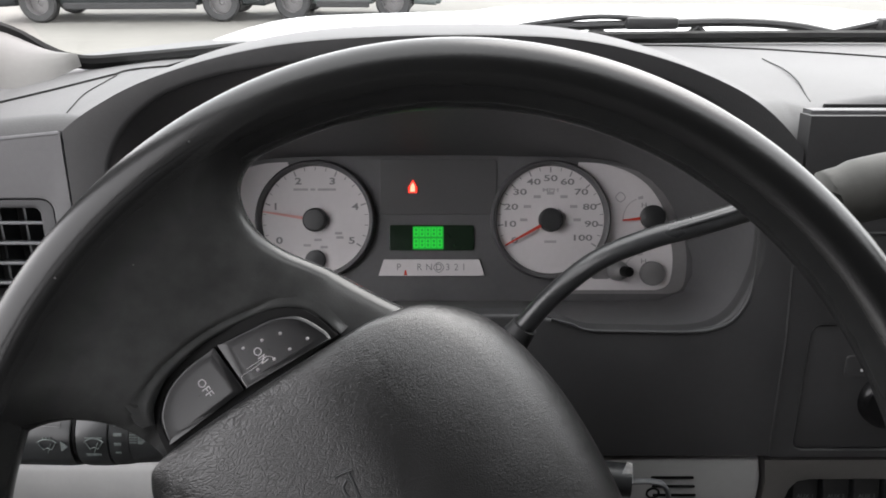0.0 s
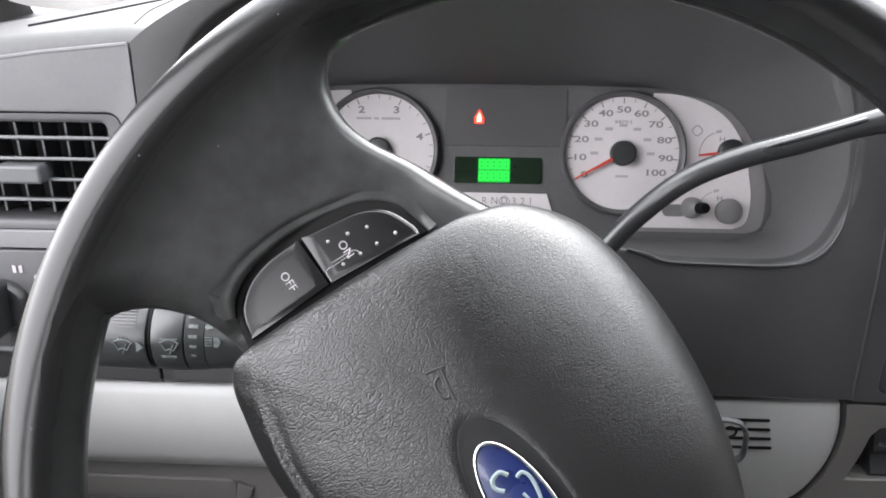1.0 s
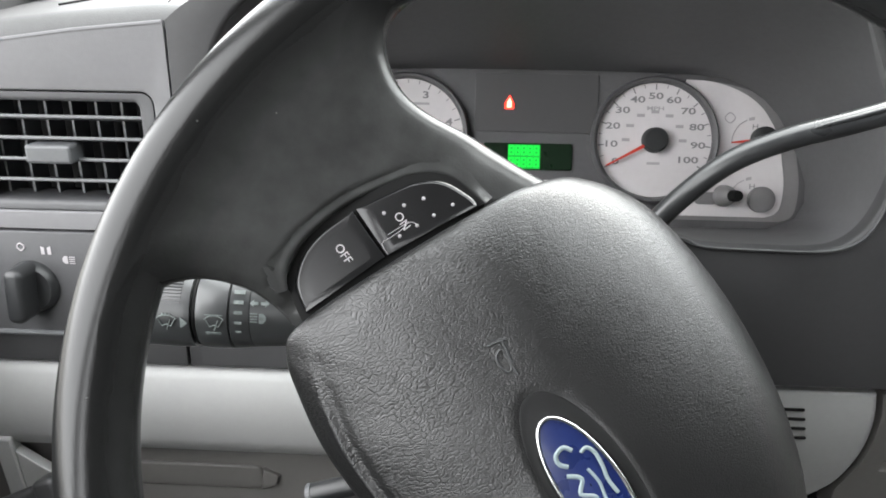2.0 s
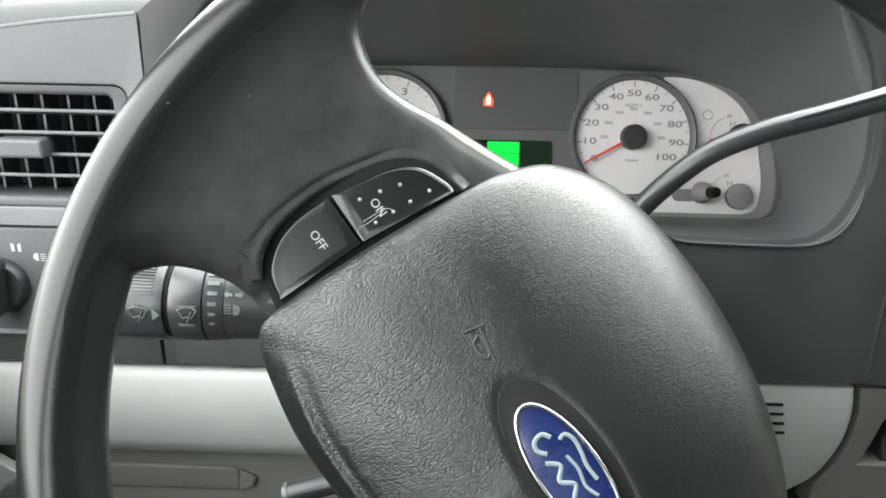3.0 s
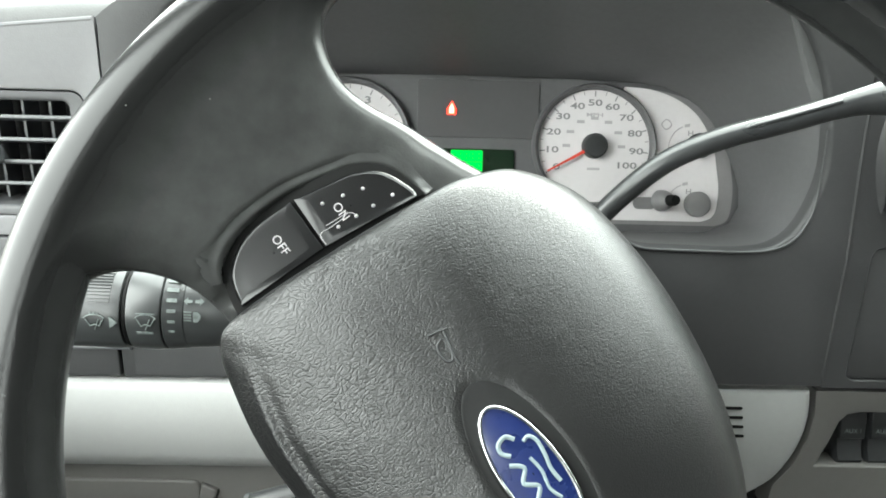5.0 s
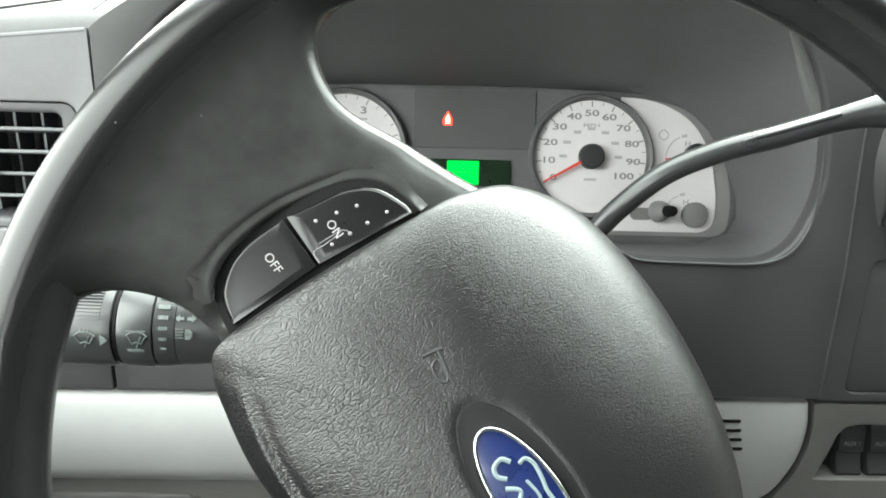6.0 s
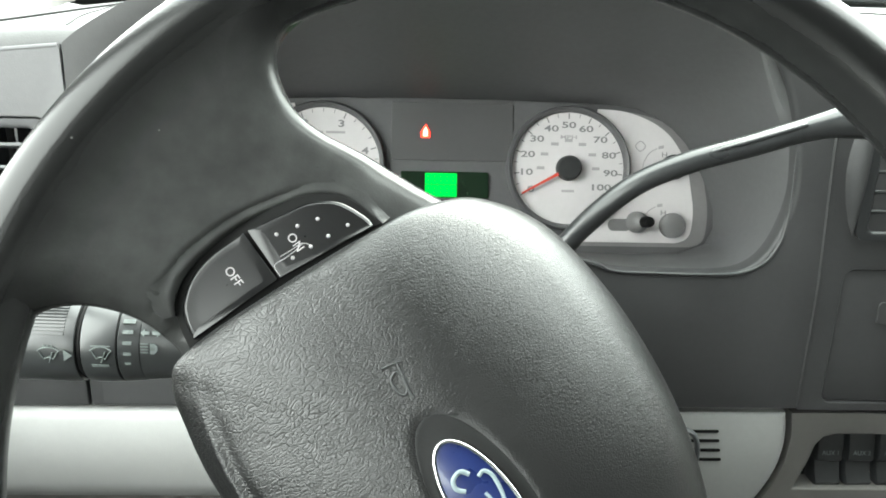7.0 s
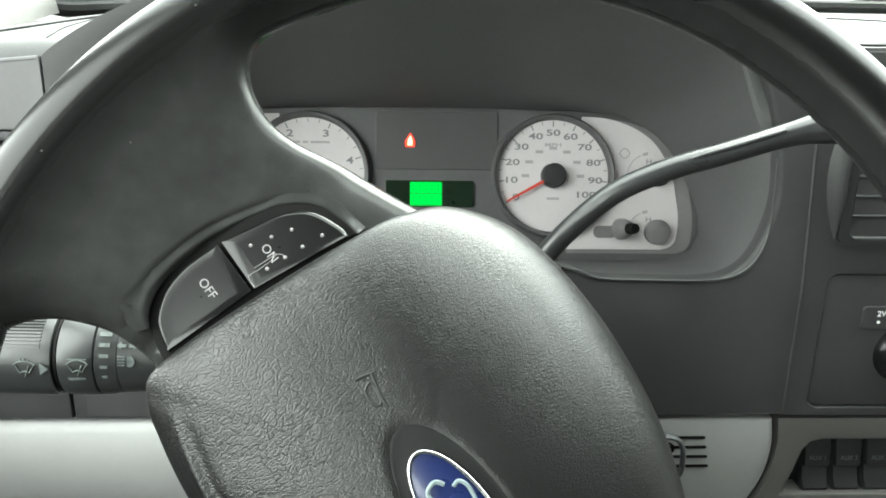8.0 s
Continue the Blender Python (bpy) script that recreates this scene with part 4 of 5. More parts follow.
part("panel", plate_with_hole([(0.2375, fz(1.3925)), (0.62, fz(1.3925)), (0.62, fz(1.6375)), (0.2310, fz(1.6375)), (0.2318, fz(1.604)), (0.2320, fz(1.573)), (0.2372, fz(1.486))], hole, -0.016, -0.0005, 0.0012), BEZEL, stack, smooth=True, angle=50)
part("top_strip", prism([(0.2345, fz(1.634)), (0.62, fz(1.634)), (0.62, fz(1.6402)), (0.2345, fz(1.6402))], -0.020, -0.008, 0.001), LOWER_DASH, stack, "grey strip under the dash pad", smooth=True)
part("inlay", prism(inset(hole, 0.0006), -0.016, -0.0025, 0.0008), BEZEL, stack, "slightly sunk charcoal switch plate", smooth=True, angle=50)
air_vent(FACE @ flat(0, 0, 0.003), 0.2525, fz(1.5155), 0.405, fz(1.590), "dark louvred centre air vent in a swelling of the panel", (0.34, fz(1.553)), SMOOTH, SMOOTH)
rows = []
for k in range(15):
    u = k / 14
    full = math.sin(math.pi * min(1.0, 0.02 + 0.72 * u))
    rows.append([(0.2530 - a * full, fz(1.5190 + 0.070 * u), h * full) for a, h in ((0.0125, -0.0015), (0.0105, 0.0010), (0.0075, 0.0034), (0.0040, 0.0052), (0.0012, 0.0058), (0.0, 0.0050), (-0.0004, -0.0010))])
part("swelling", grid(rows), BEZEL, stack, "charcoal swelling beside the centre vent", smooth=True, angle=70)
drive = thing("drive_selector", FACE @ flat(0.3165, fz(1.4385), -0.0025), "black rotary four-wheel-drive selector knob", "rotary switch")
part("plate", prism(rounded(-0.035, 0.0185, 0.035, 0.0345, 0.003), 0, 0.0016, 0.0006), BEZEL, drive)
part("skirt", lathe([(0.0215, 0), (0.021, 0.005), (0.018, 0.008), (0, 0.0085)], 36), BUTTON, drive, smooth=True)
part("knob", moved(prism(rounded(-0.007, -0.018, 0.007, 0.019, 0.006), 0.004, 0.022, 0.004), flat(0, 0, 0, 24)), BUTTON, drive, smooth=True, angle=50)
part("knob_line", moved(box(-0.0011, 0.010, 0.0216, 0.0011, 0.0175, 0.0224), flat(0, 0, 0, 24)), INK_PALE, drive)
lettering("2WD", 0.0056, flat(-0.0185, 0.0295, 0.0018), WHITE, drive, weight=0.0001)
part("dot", prism(ring_points(-0.0232, 0.0235, 0.0011, 0.0011, 12), 0.0015, 0.0019), WHITE, drive)
bank = thing("switch_bank_panel", FACE, "taupe-grey panel with a dark recess for auxiliary switches", "dash panel")
recess = [(0.2455, fz(1.328)), (0.42, fz(1.328)), (0.42, fz(1.3725)), (0.270, fz(1.3725)), (0.2615, fz(1.3705)), (0.2565, fz(1.3640)), (0.2530, fz(1.3500))]
part("panel", plate_with_hole([(0.2150, fz(1.29)), (0.62, fz(1.29)), (0.62, fz(1.3895)), (0.2350, fz(1.3895)), (0.2376, fz(1.3720)), (0.2363, fz(1.3510)), (0.2303, fz(1.3310)), (0.2170, fz(1.3110))], recess, -0.02, -0.001, 0.002), TAUPE, bank, smooth=True, angle=50)
part("recess", prism([(0.24, fz(1.325)), (0.43, fz(1.325)), (0.43, fz(1.378)), (0.24, fz(1.378))], -0.030, -0.021), BLACK, bank, "dark recess floor")


def aux_switch(x, words):
    """A black rocker switch with its upper half tipped out."""
    s = thing("auxiliary_switch", FACE @ flat(x, fz(1.3505), -0.018), "black auxiliary rocker switch with white lettering", "rocker switch", "auxiliary switches")
    rows = [[(a, y, d) for y, d in ((0.021, -0.004), (0.0205, 0.003), (0.019, 0.0052), (0.004, 0.0085), (-0.0030, 0.0095), (-0.0042, 0.0088), (-0.0055, 0.0066), (-0.013, 0.0085), (-0.020, 0.0125), (-0.0225, 0.0115), (-0.023, -0.004))] for a in (-0.0098, -0.0090, 0.0090, 0.0098)]
    for row in (0, 3):
        rows[row] = [(a, y, d * 0.85 if d > 0 else d) for a, y, d in rows[row]]
    ends = [[(r[0][0], y, -0.004) for _, y, _ in r] for r in (rows[0], rows[3])]
    part("rocker", grid([ends[0]] + rows + [ends[1]]), SMOOTH, s, smooth=True, angle=50)
    lettering(words, 0.0046, pose(0, 0.0025, 0.0093, -13, 0, 0), SIGN, s)


for k, words in enumerate(("AUX 1", "AUX 2", "AUX 3", "AUX 4")):
    aux_switch(0.2735 + 0.0232 * k, words)

# ---- low beside the door: release handle and pale door jamb ----
release = thing("release_handle", Matrix(), "dark plastic release handle under the dash", "handle")
part("stem", tube(spline([(-0.425, 0.405, 1.262), (-0.400, 0.403, 1.276), (-0.378, 0.402, 1.288), (-0.366, 0.401, 1.294)], 4), 0.0065, 12), BEZEL, release, smooth=True)
part("knob", moved(prism(rounded(-0.010, -0.011, 0.010, 0.011, 0.006), -0.008, 0.008, 0.004), frame_of((-0.358, 0.400, 1.297), (1, 0, 0.4), (-0.3, 0.3, 1))), BEZEL, release, smooth=True, angle=50)
bracket = thing("jamb_bracket", Matrix(), "pale grey folded bracket beside the door jamb", "bracket")
part("upright", box(-0.405, 0.415, 1.20, -0.390, 0.425, 1.330, 0.002), SILVER, bracket)
part("gusset", moved(prism([(-0.390, 1.318), (-0.390, 1.262), (-0.345, 1.270), (-0.350, 1.285)], -0.004, 0.004, 0.001), Matrix(((1, 0, 0, 0), (0, 0, -1, 0.42), (0, 1, 0, 0), (0, 0, 0, 1)))), SILVER, bracket)

# ---- steering column, stalks, lever, key ----
WHEEL = frame_of((0.0059, 0.2056, 1.5377), (1, 0, 0), (0, math.sin(radians(32.3)), math.cos(radians(32.3))))
column = thing("steering_column", WHEEL, "black moulded steering column shroud", "steering column")
rows = []
for h, sx, sy, cy in ((-0.085, 0.052, 0.046, -0.012), (-0.10, 0.060, 0.054, -0.012), (-0.15, 0.066, 0.060, -0.014), (-0.21, 0.066, 0.062, -0.018), (-0.27, 0.066, 0.062, -0.022)):
    rows.append([(sx * math.copysign(abs(math.cos(w)) ** 0.55, math.cos(w)), cy + sy * math.copysign(abs(math.sin(w)) ** 0.55, math.sin(w)), h) for w in (2 * math.pi * k / 48 for k in range(48))])
part("shroud", grid(rows, closed=True), SMOOTH, column, smooth=True, angle=50)
part("shaft", moved(lathe([(0.03, -0.09), (0.03, -0.05), (0.026, -0.045)], 24), Matrix()), BLACK, column, smooth=True)

# multifunction stalk: tapered arm, ribbed twist end, sleeve with signs
stalk = thing("wiper_stalk", frame_of((-0.055, 0.300, 1.519), (-1, -0.02, 0.035), (0, 0.4, 1)), "black multifunction stalk with white wiper signs", "control stalk")
STALK_TURN = pose(0, 0, 0, 0, 90, 0)


def turned(profile, n=36):
    """Turned about the stalk's own length."""
    return moved(lathe(profile, n), STALK_TURN)


part("arm", turned([(0.008, 0.0), (0.0095, 0.03), (0.0125, 0.055), (0.0160, 0.072), (0.0174, 0.083), (0.0180, 0.0930)]), STALK, stalk, smooth=True)
part("scale_collar", turned([(0.0172, 0.0928), (0.0181, 0.0934), (0.0187, 0.0975), (0.0190, 0.1018), (0.0182, 0.1024)]), STALK, stalk, "collar with wiper speed marks", smooth=True, angle=30)
part("sleeve", turned([(0.0176, 0.1024), (0.0191, 0.1030), (0.0194, 0.106), (0.0194, 0.1145), (0.0190, 0.1172), (0.0178, 0.1178)]), STALK, stalk, smooth=True, angle=30)
part("groove", turned([(0.0178, 0.1175), (0.0184, 0.1180), (0.0184, 0.1190), (0.0178, 0.1196)]), BLACK, stalk, smooth=True, angle=20)
part("twist_end", turned([(0.0170, 0.1194), (0.0192, 0.1200), (0.0196, 0.1235), (0.0194, 0.150), (0.0178, 0.157), (0.012, 0.1605), (0, 0.161)]), STALK, stalk, smooth=True, angle=30)
for k in range(13):
    w = radians(26 + 4.4 * k)
    part("rib", moved(box(0.124, -0.0003, 0.0188, 0.152, 0.0003, 0.0202), pose(0, 0, 0, 270 - math.degrees(w), 0, 0)), STALK, stalk)


def on_stalk(along, around, skin=0.0199):
    """A pose on the stalk's skin, reading from its tip end inwards, facing the driver."""
    return pose(0, 0, 0, 180 + around, 0, 0) @ pose(along, 0, skin, 0, 0, 180)


def wiper_symbol(m, parent, wet=False):
    m = m @ Matrix.Diagonal((0.85, 0.85, 1, 1))
    stroke([(-0.0052, 0.0018), (-0.003, 0.0034), (0, 0.0040), (0.003, 0.0034), (0.0052, 0.0018)], m, parent, SIGN, 0.00035)
    m = m @ Matrix.Diagonal((0.85, 0.85, 1, 1))
    stroke([(-0.0052, 0.0018), (-0.0026, -0.0028)], m, parent, SIGN, 0.00035)
    stroke([(0.0052, 0.0018), (0.0026, -0.0028)], m, parent, SIGN, 0.00035)
    stroke([(-0.0026, -0.0028), (0, -0.0016), (0.0026, -0.0028)], m, parent, SIGN, 0.00035)
    stroke([(0, -0.0050), (0.0024, 0.0016)], m, parent, SIGN, 0.00035)
    if wet:
        for k in (-1, 0, 1):
            poly([(k * 0.0022 - 0.0004, 0.005), (k * 0.0022 + 0.0004, 0.005), (k * 0.0022 + 0.0004, 0.0062), (k * 0.0022 - 0.0004, 0.0062)], m, parent, SIGN)
    else:
        poly([(-0.0055, 0.0050), (0.0055, 0.0050), (0.0055, 0.0056), (-0.0055, 0.0056)], m, parent, SIGN)


wiper_symbol(on_stalk(0.1300, -15), stalk, True)
poly([(-0.0014, -0.0026), (0.0020, 0), (-0.0014, 0.0026)], on_stalk(0.1222, -15), stalk, SIGN)
wiper_symbol(on_stalk(0.1085, -13), stalk)
for k in range(6):
    h = 0.00055 + 0.0001 * (5 - k)
    poly([(-0.0028 + 0.0003 * k, -h), (0.0028 - 0.0003 * k, -h), (0.0028 - 0.0003 * k, h), (-0.0028 + 0.0003 * k, h)], on_stalk(0.0978, 44 - 14 * k, 0.0191), stalk, SIGN)
poly([(-0.0035, -0.0006), (0.0035, -0.0006), (0.0035, 0.0006), (-0.0035, 0.0006)], on_stalk(0.1090, -28), stalk, SIGN)
lamp_symbol(on_stalk(0.0885, -5, 0.0183) , stalk, 0.75, SIGN)
for a in (-1, 1):
    poly([(a * 0.0045, 0.0), (a * 0.0026, 0.0017), (a * 0.0026, 0.0007), (a * 0.0006, 0.0007), (a * 0.0006, -0.0007), (a * 0.0026, -0.0007), (a * 0.0026, -0.0017)], on_stalk(0.0885, 16, 0.0183), stalk, SIGN)

tilt = thing("tilt_lever", Matrix(), "short black steering tilt lever below the column", "lever")
part("rod", tube(spline([(-0.05, 0.345, 1.392), (-0.09, 0.342, 1.381), (-0.128, 0.34, 1.370), (-0.1425, 0.3395, 1.365)], 4), [0.0055] * 5 + [0.0068] * 8, 14), SMOOTH, tilt, smooth=True)
part("end_cap", moved(lathe([(0.0072, 0), (0.0072, 0.003), (0.005, 0.004), (0, 0.004)], 20), frame_of((-0.1425, 0.3395, 1.365), (0, 1, 0), (0.33, 0, -0.95))), VENT, tilt, "worn grey end")

shifter = thing("gear_lever", Matrix(), "black curved column gear lever with a grey grip", "gear lever")
bend = spline([(0.0355, 0.395, 1.5005), (0.050, 0.394, 1.5235), (0.066, 0.393, 1.5453), (0.089, 0.392, 1.5675), (0.117, 0.392, 1.5812), (0.150, 0.393, 1.5910), (0.183, 0.395, 1.6012)], 6)
part("rod", tube(bend, 0.0063, 18), LEVER, shifter, smooth=True)
part("boot", tube([(0.030, 0.396, 1.490), (0.042, 0.395, 1.510), (0.050, 0.394, 1.5235)], [0.0105, 0.0100, 0.0082], 16), RUBBER, shifter, smooth=True)
part("collar", tube(spline([(0.175, 0.3945, 1.5987), (0.190, 0.3940, 1.6032), (0.203, 0.3920, 1.6062), (0.216, 0.3895, 1.6082)], 4), [0.0063, 0.0064, 0.0066, 0.0069, 0.0073, 0.0078, 0.0084, 0.0090, 0.0095, 0.0100, 0.0106, 0.0112, 0.0116], 20), LEVER, shifter, smooth=True)
part("ridge", tube(spline([(0.114, 0.3902, 1.5824), (0.124, 0.3890, 1.5862), (0.134, 0.3884, 1.5903), (0.150, 0.3889, 1.5952), (0.178, 0.3906, 1.6038)], 5), 0.0016, 12), LEVER, shifter, "raised ridge along the lever", smooth=True)
part("grip", tube(spline([(0.216, 0.389, 1.6077), (0.219, 0.389, 1.6088), (0.242, 0.388, 1.6154), (0.2725, 0.386, 1.6214), (0.2998, 0.385, 1.6247), (0.3096, 0.385, 1.6257)], 4), [0.0114, 0.0147] + [0.0163] * 4 + [0.0180] * 4 + [0.0190] * 7 + [0.0163] * 2 + [0.012, 0.0065], 20), GRIP, shifter, "grey moulded hand grip", smooth=True)

key = thing("ignition_key", Matrix(), "steel key ring hanging at the ignition lock", "key ring")
loop = spline([(0.126, 0.39, 1.4055), (0.137, 0.39, 1.4060), (0.1470, 0.39, 1.4035), (0.1520, 0.39, 1.3960), (0.1535, 0.39, 1.3860), (0.1530, 0.39, 1.3770), (0.1490, 0.39, 1.3725), (0.143, 0.39, 1.3745)], 6)
part("ring", tube(loop, 0.0017, 10, flat=1.6, up=(0, 1, 0)), VENT, key, "dull grey flat snap ring", smooth=True)
part("small_ring", tube([(0.141 + 0.0040 * math.cos(w), 0.388, 1.3975 + 0.0040 * math.sin(w)) for w in (2 * math.pi * k / 24 for k in range(25))], 0.0008, 8, caps=False), BLACK, key, smooth=True)
part("tag", moved(prism([(-0.006, -0.006), (0.003, -0.008), (0.004, 0.005), (0.001, 0.007)], -0.0006, 0.0006), frame_of((0.122, 0.388, 1.4155), (1, 0, 0.15), (0, 0.3, 1))), WHITE, key, "white paper tag")
part("lock_barrel", tube([(0.085, 0.398, 1.405), (0.126, 0.392, 1.405)], [0.012, 0.011], 18), SMOOTH, key, smooth=True)
part("chain", tube([(0.1455, 0.388, 1.3725), (0.146, 0.387, 1.355), (0.145, 0.388, 1.330)], 0.0011, 8), CHROME, key, smooth=True)

# ---- steering wheel, turned to the right ----
wheel = thing("steering_wheel", WHEEL, "black steering wheel, turned, with a worn glossy rim", "steering wheel")
RING, TUBE_R, TUBE_H = 0.1837, 0.0142, 0.0142
rows = []
for k in range(200):
    w = 2 * math.pi * k / 200
    c, s = math.cos(w), math.sin(w)
    row = []
    for j in range(40):
        a = 2 * math.pi * j / 40
        r, h = RING + TUBE_R * math.cos(a), TUBE_H * math.sin(a)
        row.append((r * c, r * s, h))
    rows.append(row)
rows.append(rows[0])
bm = grid(rows, closed=True)
bmesh.ops.remove_doubles(bm, verts=bm.verts[:], dist=1e-6)
part("rim", bm, RIM, wheel, smooth=True)

UPPER = [(-5, 77), (-19, 89), (-35, 97), (-55, 107.5), (-73, 114.5), (-83, 121.5), (-88, 132), (-87, 142.5), (-80, 151.5), (-68, 159.5), (-52, 166.5)]
LOWER = [(-104, 5), (-112, 13), (-120, 22), (-127, 32.5), (-136, 40.5), (-147, 44.5), (-157, 44.5), (-166.5, 40), (-172, 31), (-175.5, 14), (-177.5, -6)]


WELL = [(-117.5, 29.5), (-122.0, 38.0), (-124.5, 46.7), (-122.4, 55.6), (-115.1, 65.8), (-102.7, 76.8), (-88.5, 84.9), (-77.1, 89.3), (-66.5, 89.6), (-58.7, 85.9), (-49.8, 78.6)]
SPOKE_FACE = []


well_line = [Vector((q[0] / 1000, q[1] / 1000)) for q in spline(WELL, 6)]


def off_well(x, y):
    """Distance outside the button well's outline; negative within it."""
    n, odd = len(WELL), False
    for i in range(n):
        (x0, y0), (x1, y1) = WELL[i - 1], WELL[i]
        if (y0 > y * 1000) != (y1 > y * 1000) and x * 1000 < x0 + (y * 1000 - y0) / (y1 - y0) * (x1 - x0):
            odd = not odd
    near = min((q.x - x) ** 2 + (q.y - y) ** 2 for q in well_line) ** 0.5
    return -near if odd else near


def spoke_mesh(flip):
    """The broad web between hub and rim: rounded edges, dished towards the hub."""
    ua, ub = spline([(x / 1000, y / 1000) for x, y in UPPER], 11), spline([(x / 1000, y / 1000) for x, y in LOWER], 11)
    n, half, rows = len(ua), 0.0125, []
    for i in range(n):
        t = i / (n - 1)
        a, b = ua[i], ub[i]
        low = 0.012 * (1 - smoothstep(0.05, 0.40, t))
        bulge = smoothstep(0.35, 1.0, t)
        gap = (b - a).length
        row = []
        e = 0.020 / gap

        def spot(s, dz):
            p = a.lerp(b, s)
            ra, rb = a.length, b.length
            wa, wb = math.atan2(a.y, a.x), math.atan2(b.y, b.x)
            wb = wb + 2 * math.pi if wb < 0 else wb
            w, r = wa + (wb - wa) * s, ra + (rb - ra) * s
            r += max(0, 0.1828 - r) * smoothstep(0.55, 1.0, t) * smoothstep(0, 0.22, s) * smoothstep(0, 0.22, 1 - s)
            q = p.lerp(Vector((r * math.cos(w), r * math.sin(w))), bulge)
            dish = -0.0025 * math.sin(math.pi * s) * (1 - bulge)
            rho = q.length
            if rho < 0.180:
                u = max(0, (rho - 0.112) / 0.068)
                top = -0.022 - low + (0.0357 + low) * u * u * (3 - 2 * u) + 0.0184 * (u ** 3 - u * u)
            else:
                top = math.sqrt(max(0, TUBE_H ** 2 - (rho - RING) ** 2)) + 0.0001
            z = top - half + dz + (dish if dz > 0 else 0)
            if dz > 0 and not flip:
                SPOKE_FACE.append((q.x, q.y, z))
                z += (min(z, -0.027) - z) * (1 - smoothstep(0.0012, 0.004, off_well(q.x, q.y)))
            return (q.x, q.y, z)
        for k in range(9):
            w = math.pi * k / 8
            row.append(spot(e * (1 - math.sin(w)), -half * math.cos(w)))
        a0, a1 = e, 1 - e
        for s in [a0 + (a1 - a0) * k for k in [0.008, 0.02] + [0.02 + 0.96 * j / 38 for j in range(1, 39)] + [0.992]]:
            row.append(spot(s, half))
        for k in range(9):
            w = math.pi * k / 8
            row.append(spot(1 - e + e * math.sin(w), half * math.cos(w)))
        for k in range(1, 8):
            row.append(spot(1 - e - (1 - 2 * e) * k / 8, -half))
        rows.append(row)
    rows.append([(x, y, z - 0.005) for x, y, z in rows[-1]])
    if flip:
        w = radians(2 * 36)
        rows = [[(x * math.cos(w) + y * math.sin(w), x * math.sin(w) - y * math.cos(w), h) for x, y, h in row] for row in rows]
    return grid(rows, closed=True)


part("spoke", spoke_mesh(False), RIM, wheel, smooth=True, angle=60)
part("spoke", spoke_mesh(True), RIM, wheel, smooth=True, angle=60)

# outline of the airbag cover with the depth of its edge: crisp beside the buttons, deep and round on the far side
PAD = [(-124, 18, -24), (-117.5, 30, -19), (-84.3, 53.6, -17), (-49.8, 76.2, -20), (-32, 86.5, -27), (-11, 93, -42), (18, 85.5, -58), (45, 60, -65), (65, 29, -65), (79, -3, -65), (86, -36, -65), (82, -72, -60), (62, -102, -60), (28, -118, -60), (-12, -116, -58), (-46, -98, -50), (-72, -68, -40), (-93.5, -39, -34), (-109, -18, -30), (-119, 2, -27)]
PCX, PCY = -0.022, -0.008
PAD_LINE = [q / 1000 for q in spline(PAD, 8, closed=True)]
EX, EY, ETURN = -0.0103, -0.0220, radians(-52)


def pad_skin(x, y, r, edge):
    """Height of the airbag cover: a cushion down to its edge, with a crease along one side and a shallow bed for the emblem."""
    w = math.degrees(math.atan2(y - PCY, x - PCX)) % 360
    n = 2.35 - 0.4 * (1 - smoothstep(80, 104, w)) - 0.4 * smoothstep(290, 330, w) - 0.35 * smoothstep(145, 175, w) * (1 - smoothstep(225, 265, w)) + 1.1 * smoothstep(96, 122, w) * (1 - smoothstep(140, 164, w))
    h = -0.0050 + (edge + 0.0050) * (1 - max(0.0, 1 - r ** n) ** (1 / n))
    side = smoothstep(158, 184, w) * (1 - smoothstep(215, 260, w))
    h += side * (0.0010 * math.exp(-((r - 0.880) / 0.022) ** 2) - 0.0010 * math.exp(-((r - 0.830) / 0.026) ** 2) - 0.0016 * smoothstep(0.89, 0.96, r))
    u, v = x - EX, y - EY
    a, b = u * math.cos(ETURN) + v * math.sin(ETURN), -u * math.sin(ETURN) + v * math.cos(ETURN)
    d = math.hypot(a / 0.0385, (b - 0.0008) / 0.0158)
    return h - 0.0012 * (1 - smoothstep(0.88, 1.06, d))


rows = []
radii = [0.02 + 0.98 * math.sin(math.pi / 2 * k / 84) for k in range(85)]
for r in radii:
    rows.append([(PCX + (q.x - PCX) * r, PCY + (q.y - PCY) * r, pad_skin(PCX + (q.x - PCX) * r, PCY + (q.y - PCY) * r, r, q.z)) for q in PAD_LINE])
for r, d in ((1.0, 0.006), (0.985, 0.014)):
    rows.append([(PCX + (q.x - PCX) * r, PCY + (q.y - PCY) * r, q.z - d) for q in PAD_LINE])
bm = grid(rows, closed=True)
bm.verts.ensure_lookup_table()
bm.faces.new(bm.verts[:len(PAD_LINE)])
pad = part("airbag_cover", bm, VINYL, wheel, "grained black vinyl airbag cover with creases", smooth=True, angle=60)
rows = []
for r, d in ((0.90, -0.010), (0.975, -0.012), (0.975, -0.020), (0.90, -0.034), (0.62, -0.050)):
    rows.append([(PCX + (q.x - PCX) * r, PCY + (q.y - PCY) * r, q.z * 0.75 - 0.006 + d) for q in PAD_LINE])
part("hub_cover", grid(rows, closed=True), RIM, wheel, smooth=True, angle=50)

def pad_at(x, y):
    """Height of the cover at a point."""
    d = Vector((x - PCX, y - PCY))
    q = max(PAD_LINE, key=lambda p: d.dot(Vector((p.x - PCX, p.y - PCY)).normalized()))
    return pad_skin(x, y, d.length / math.hypot(q.x - PCX, q.y - PCY), q.z)


rows = []
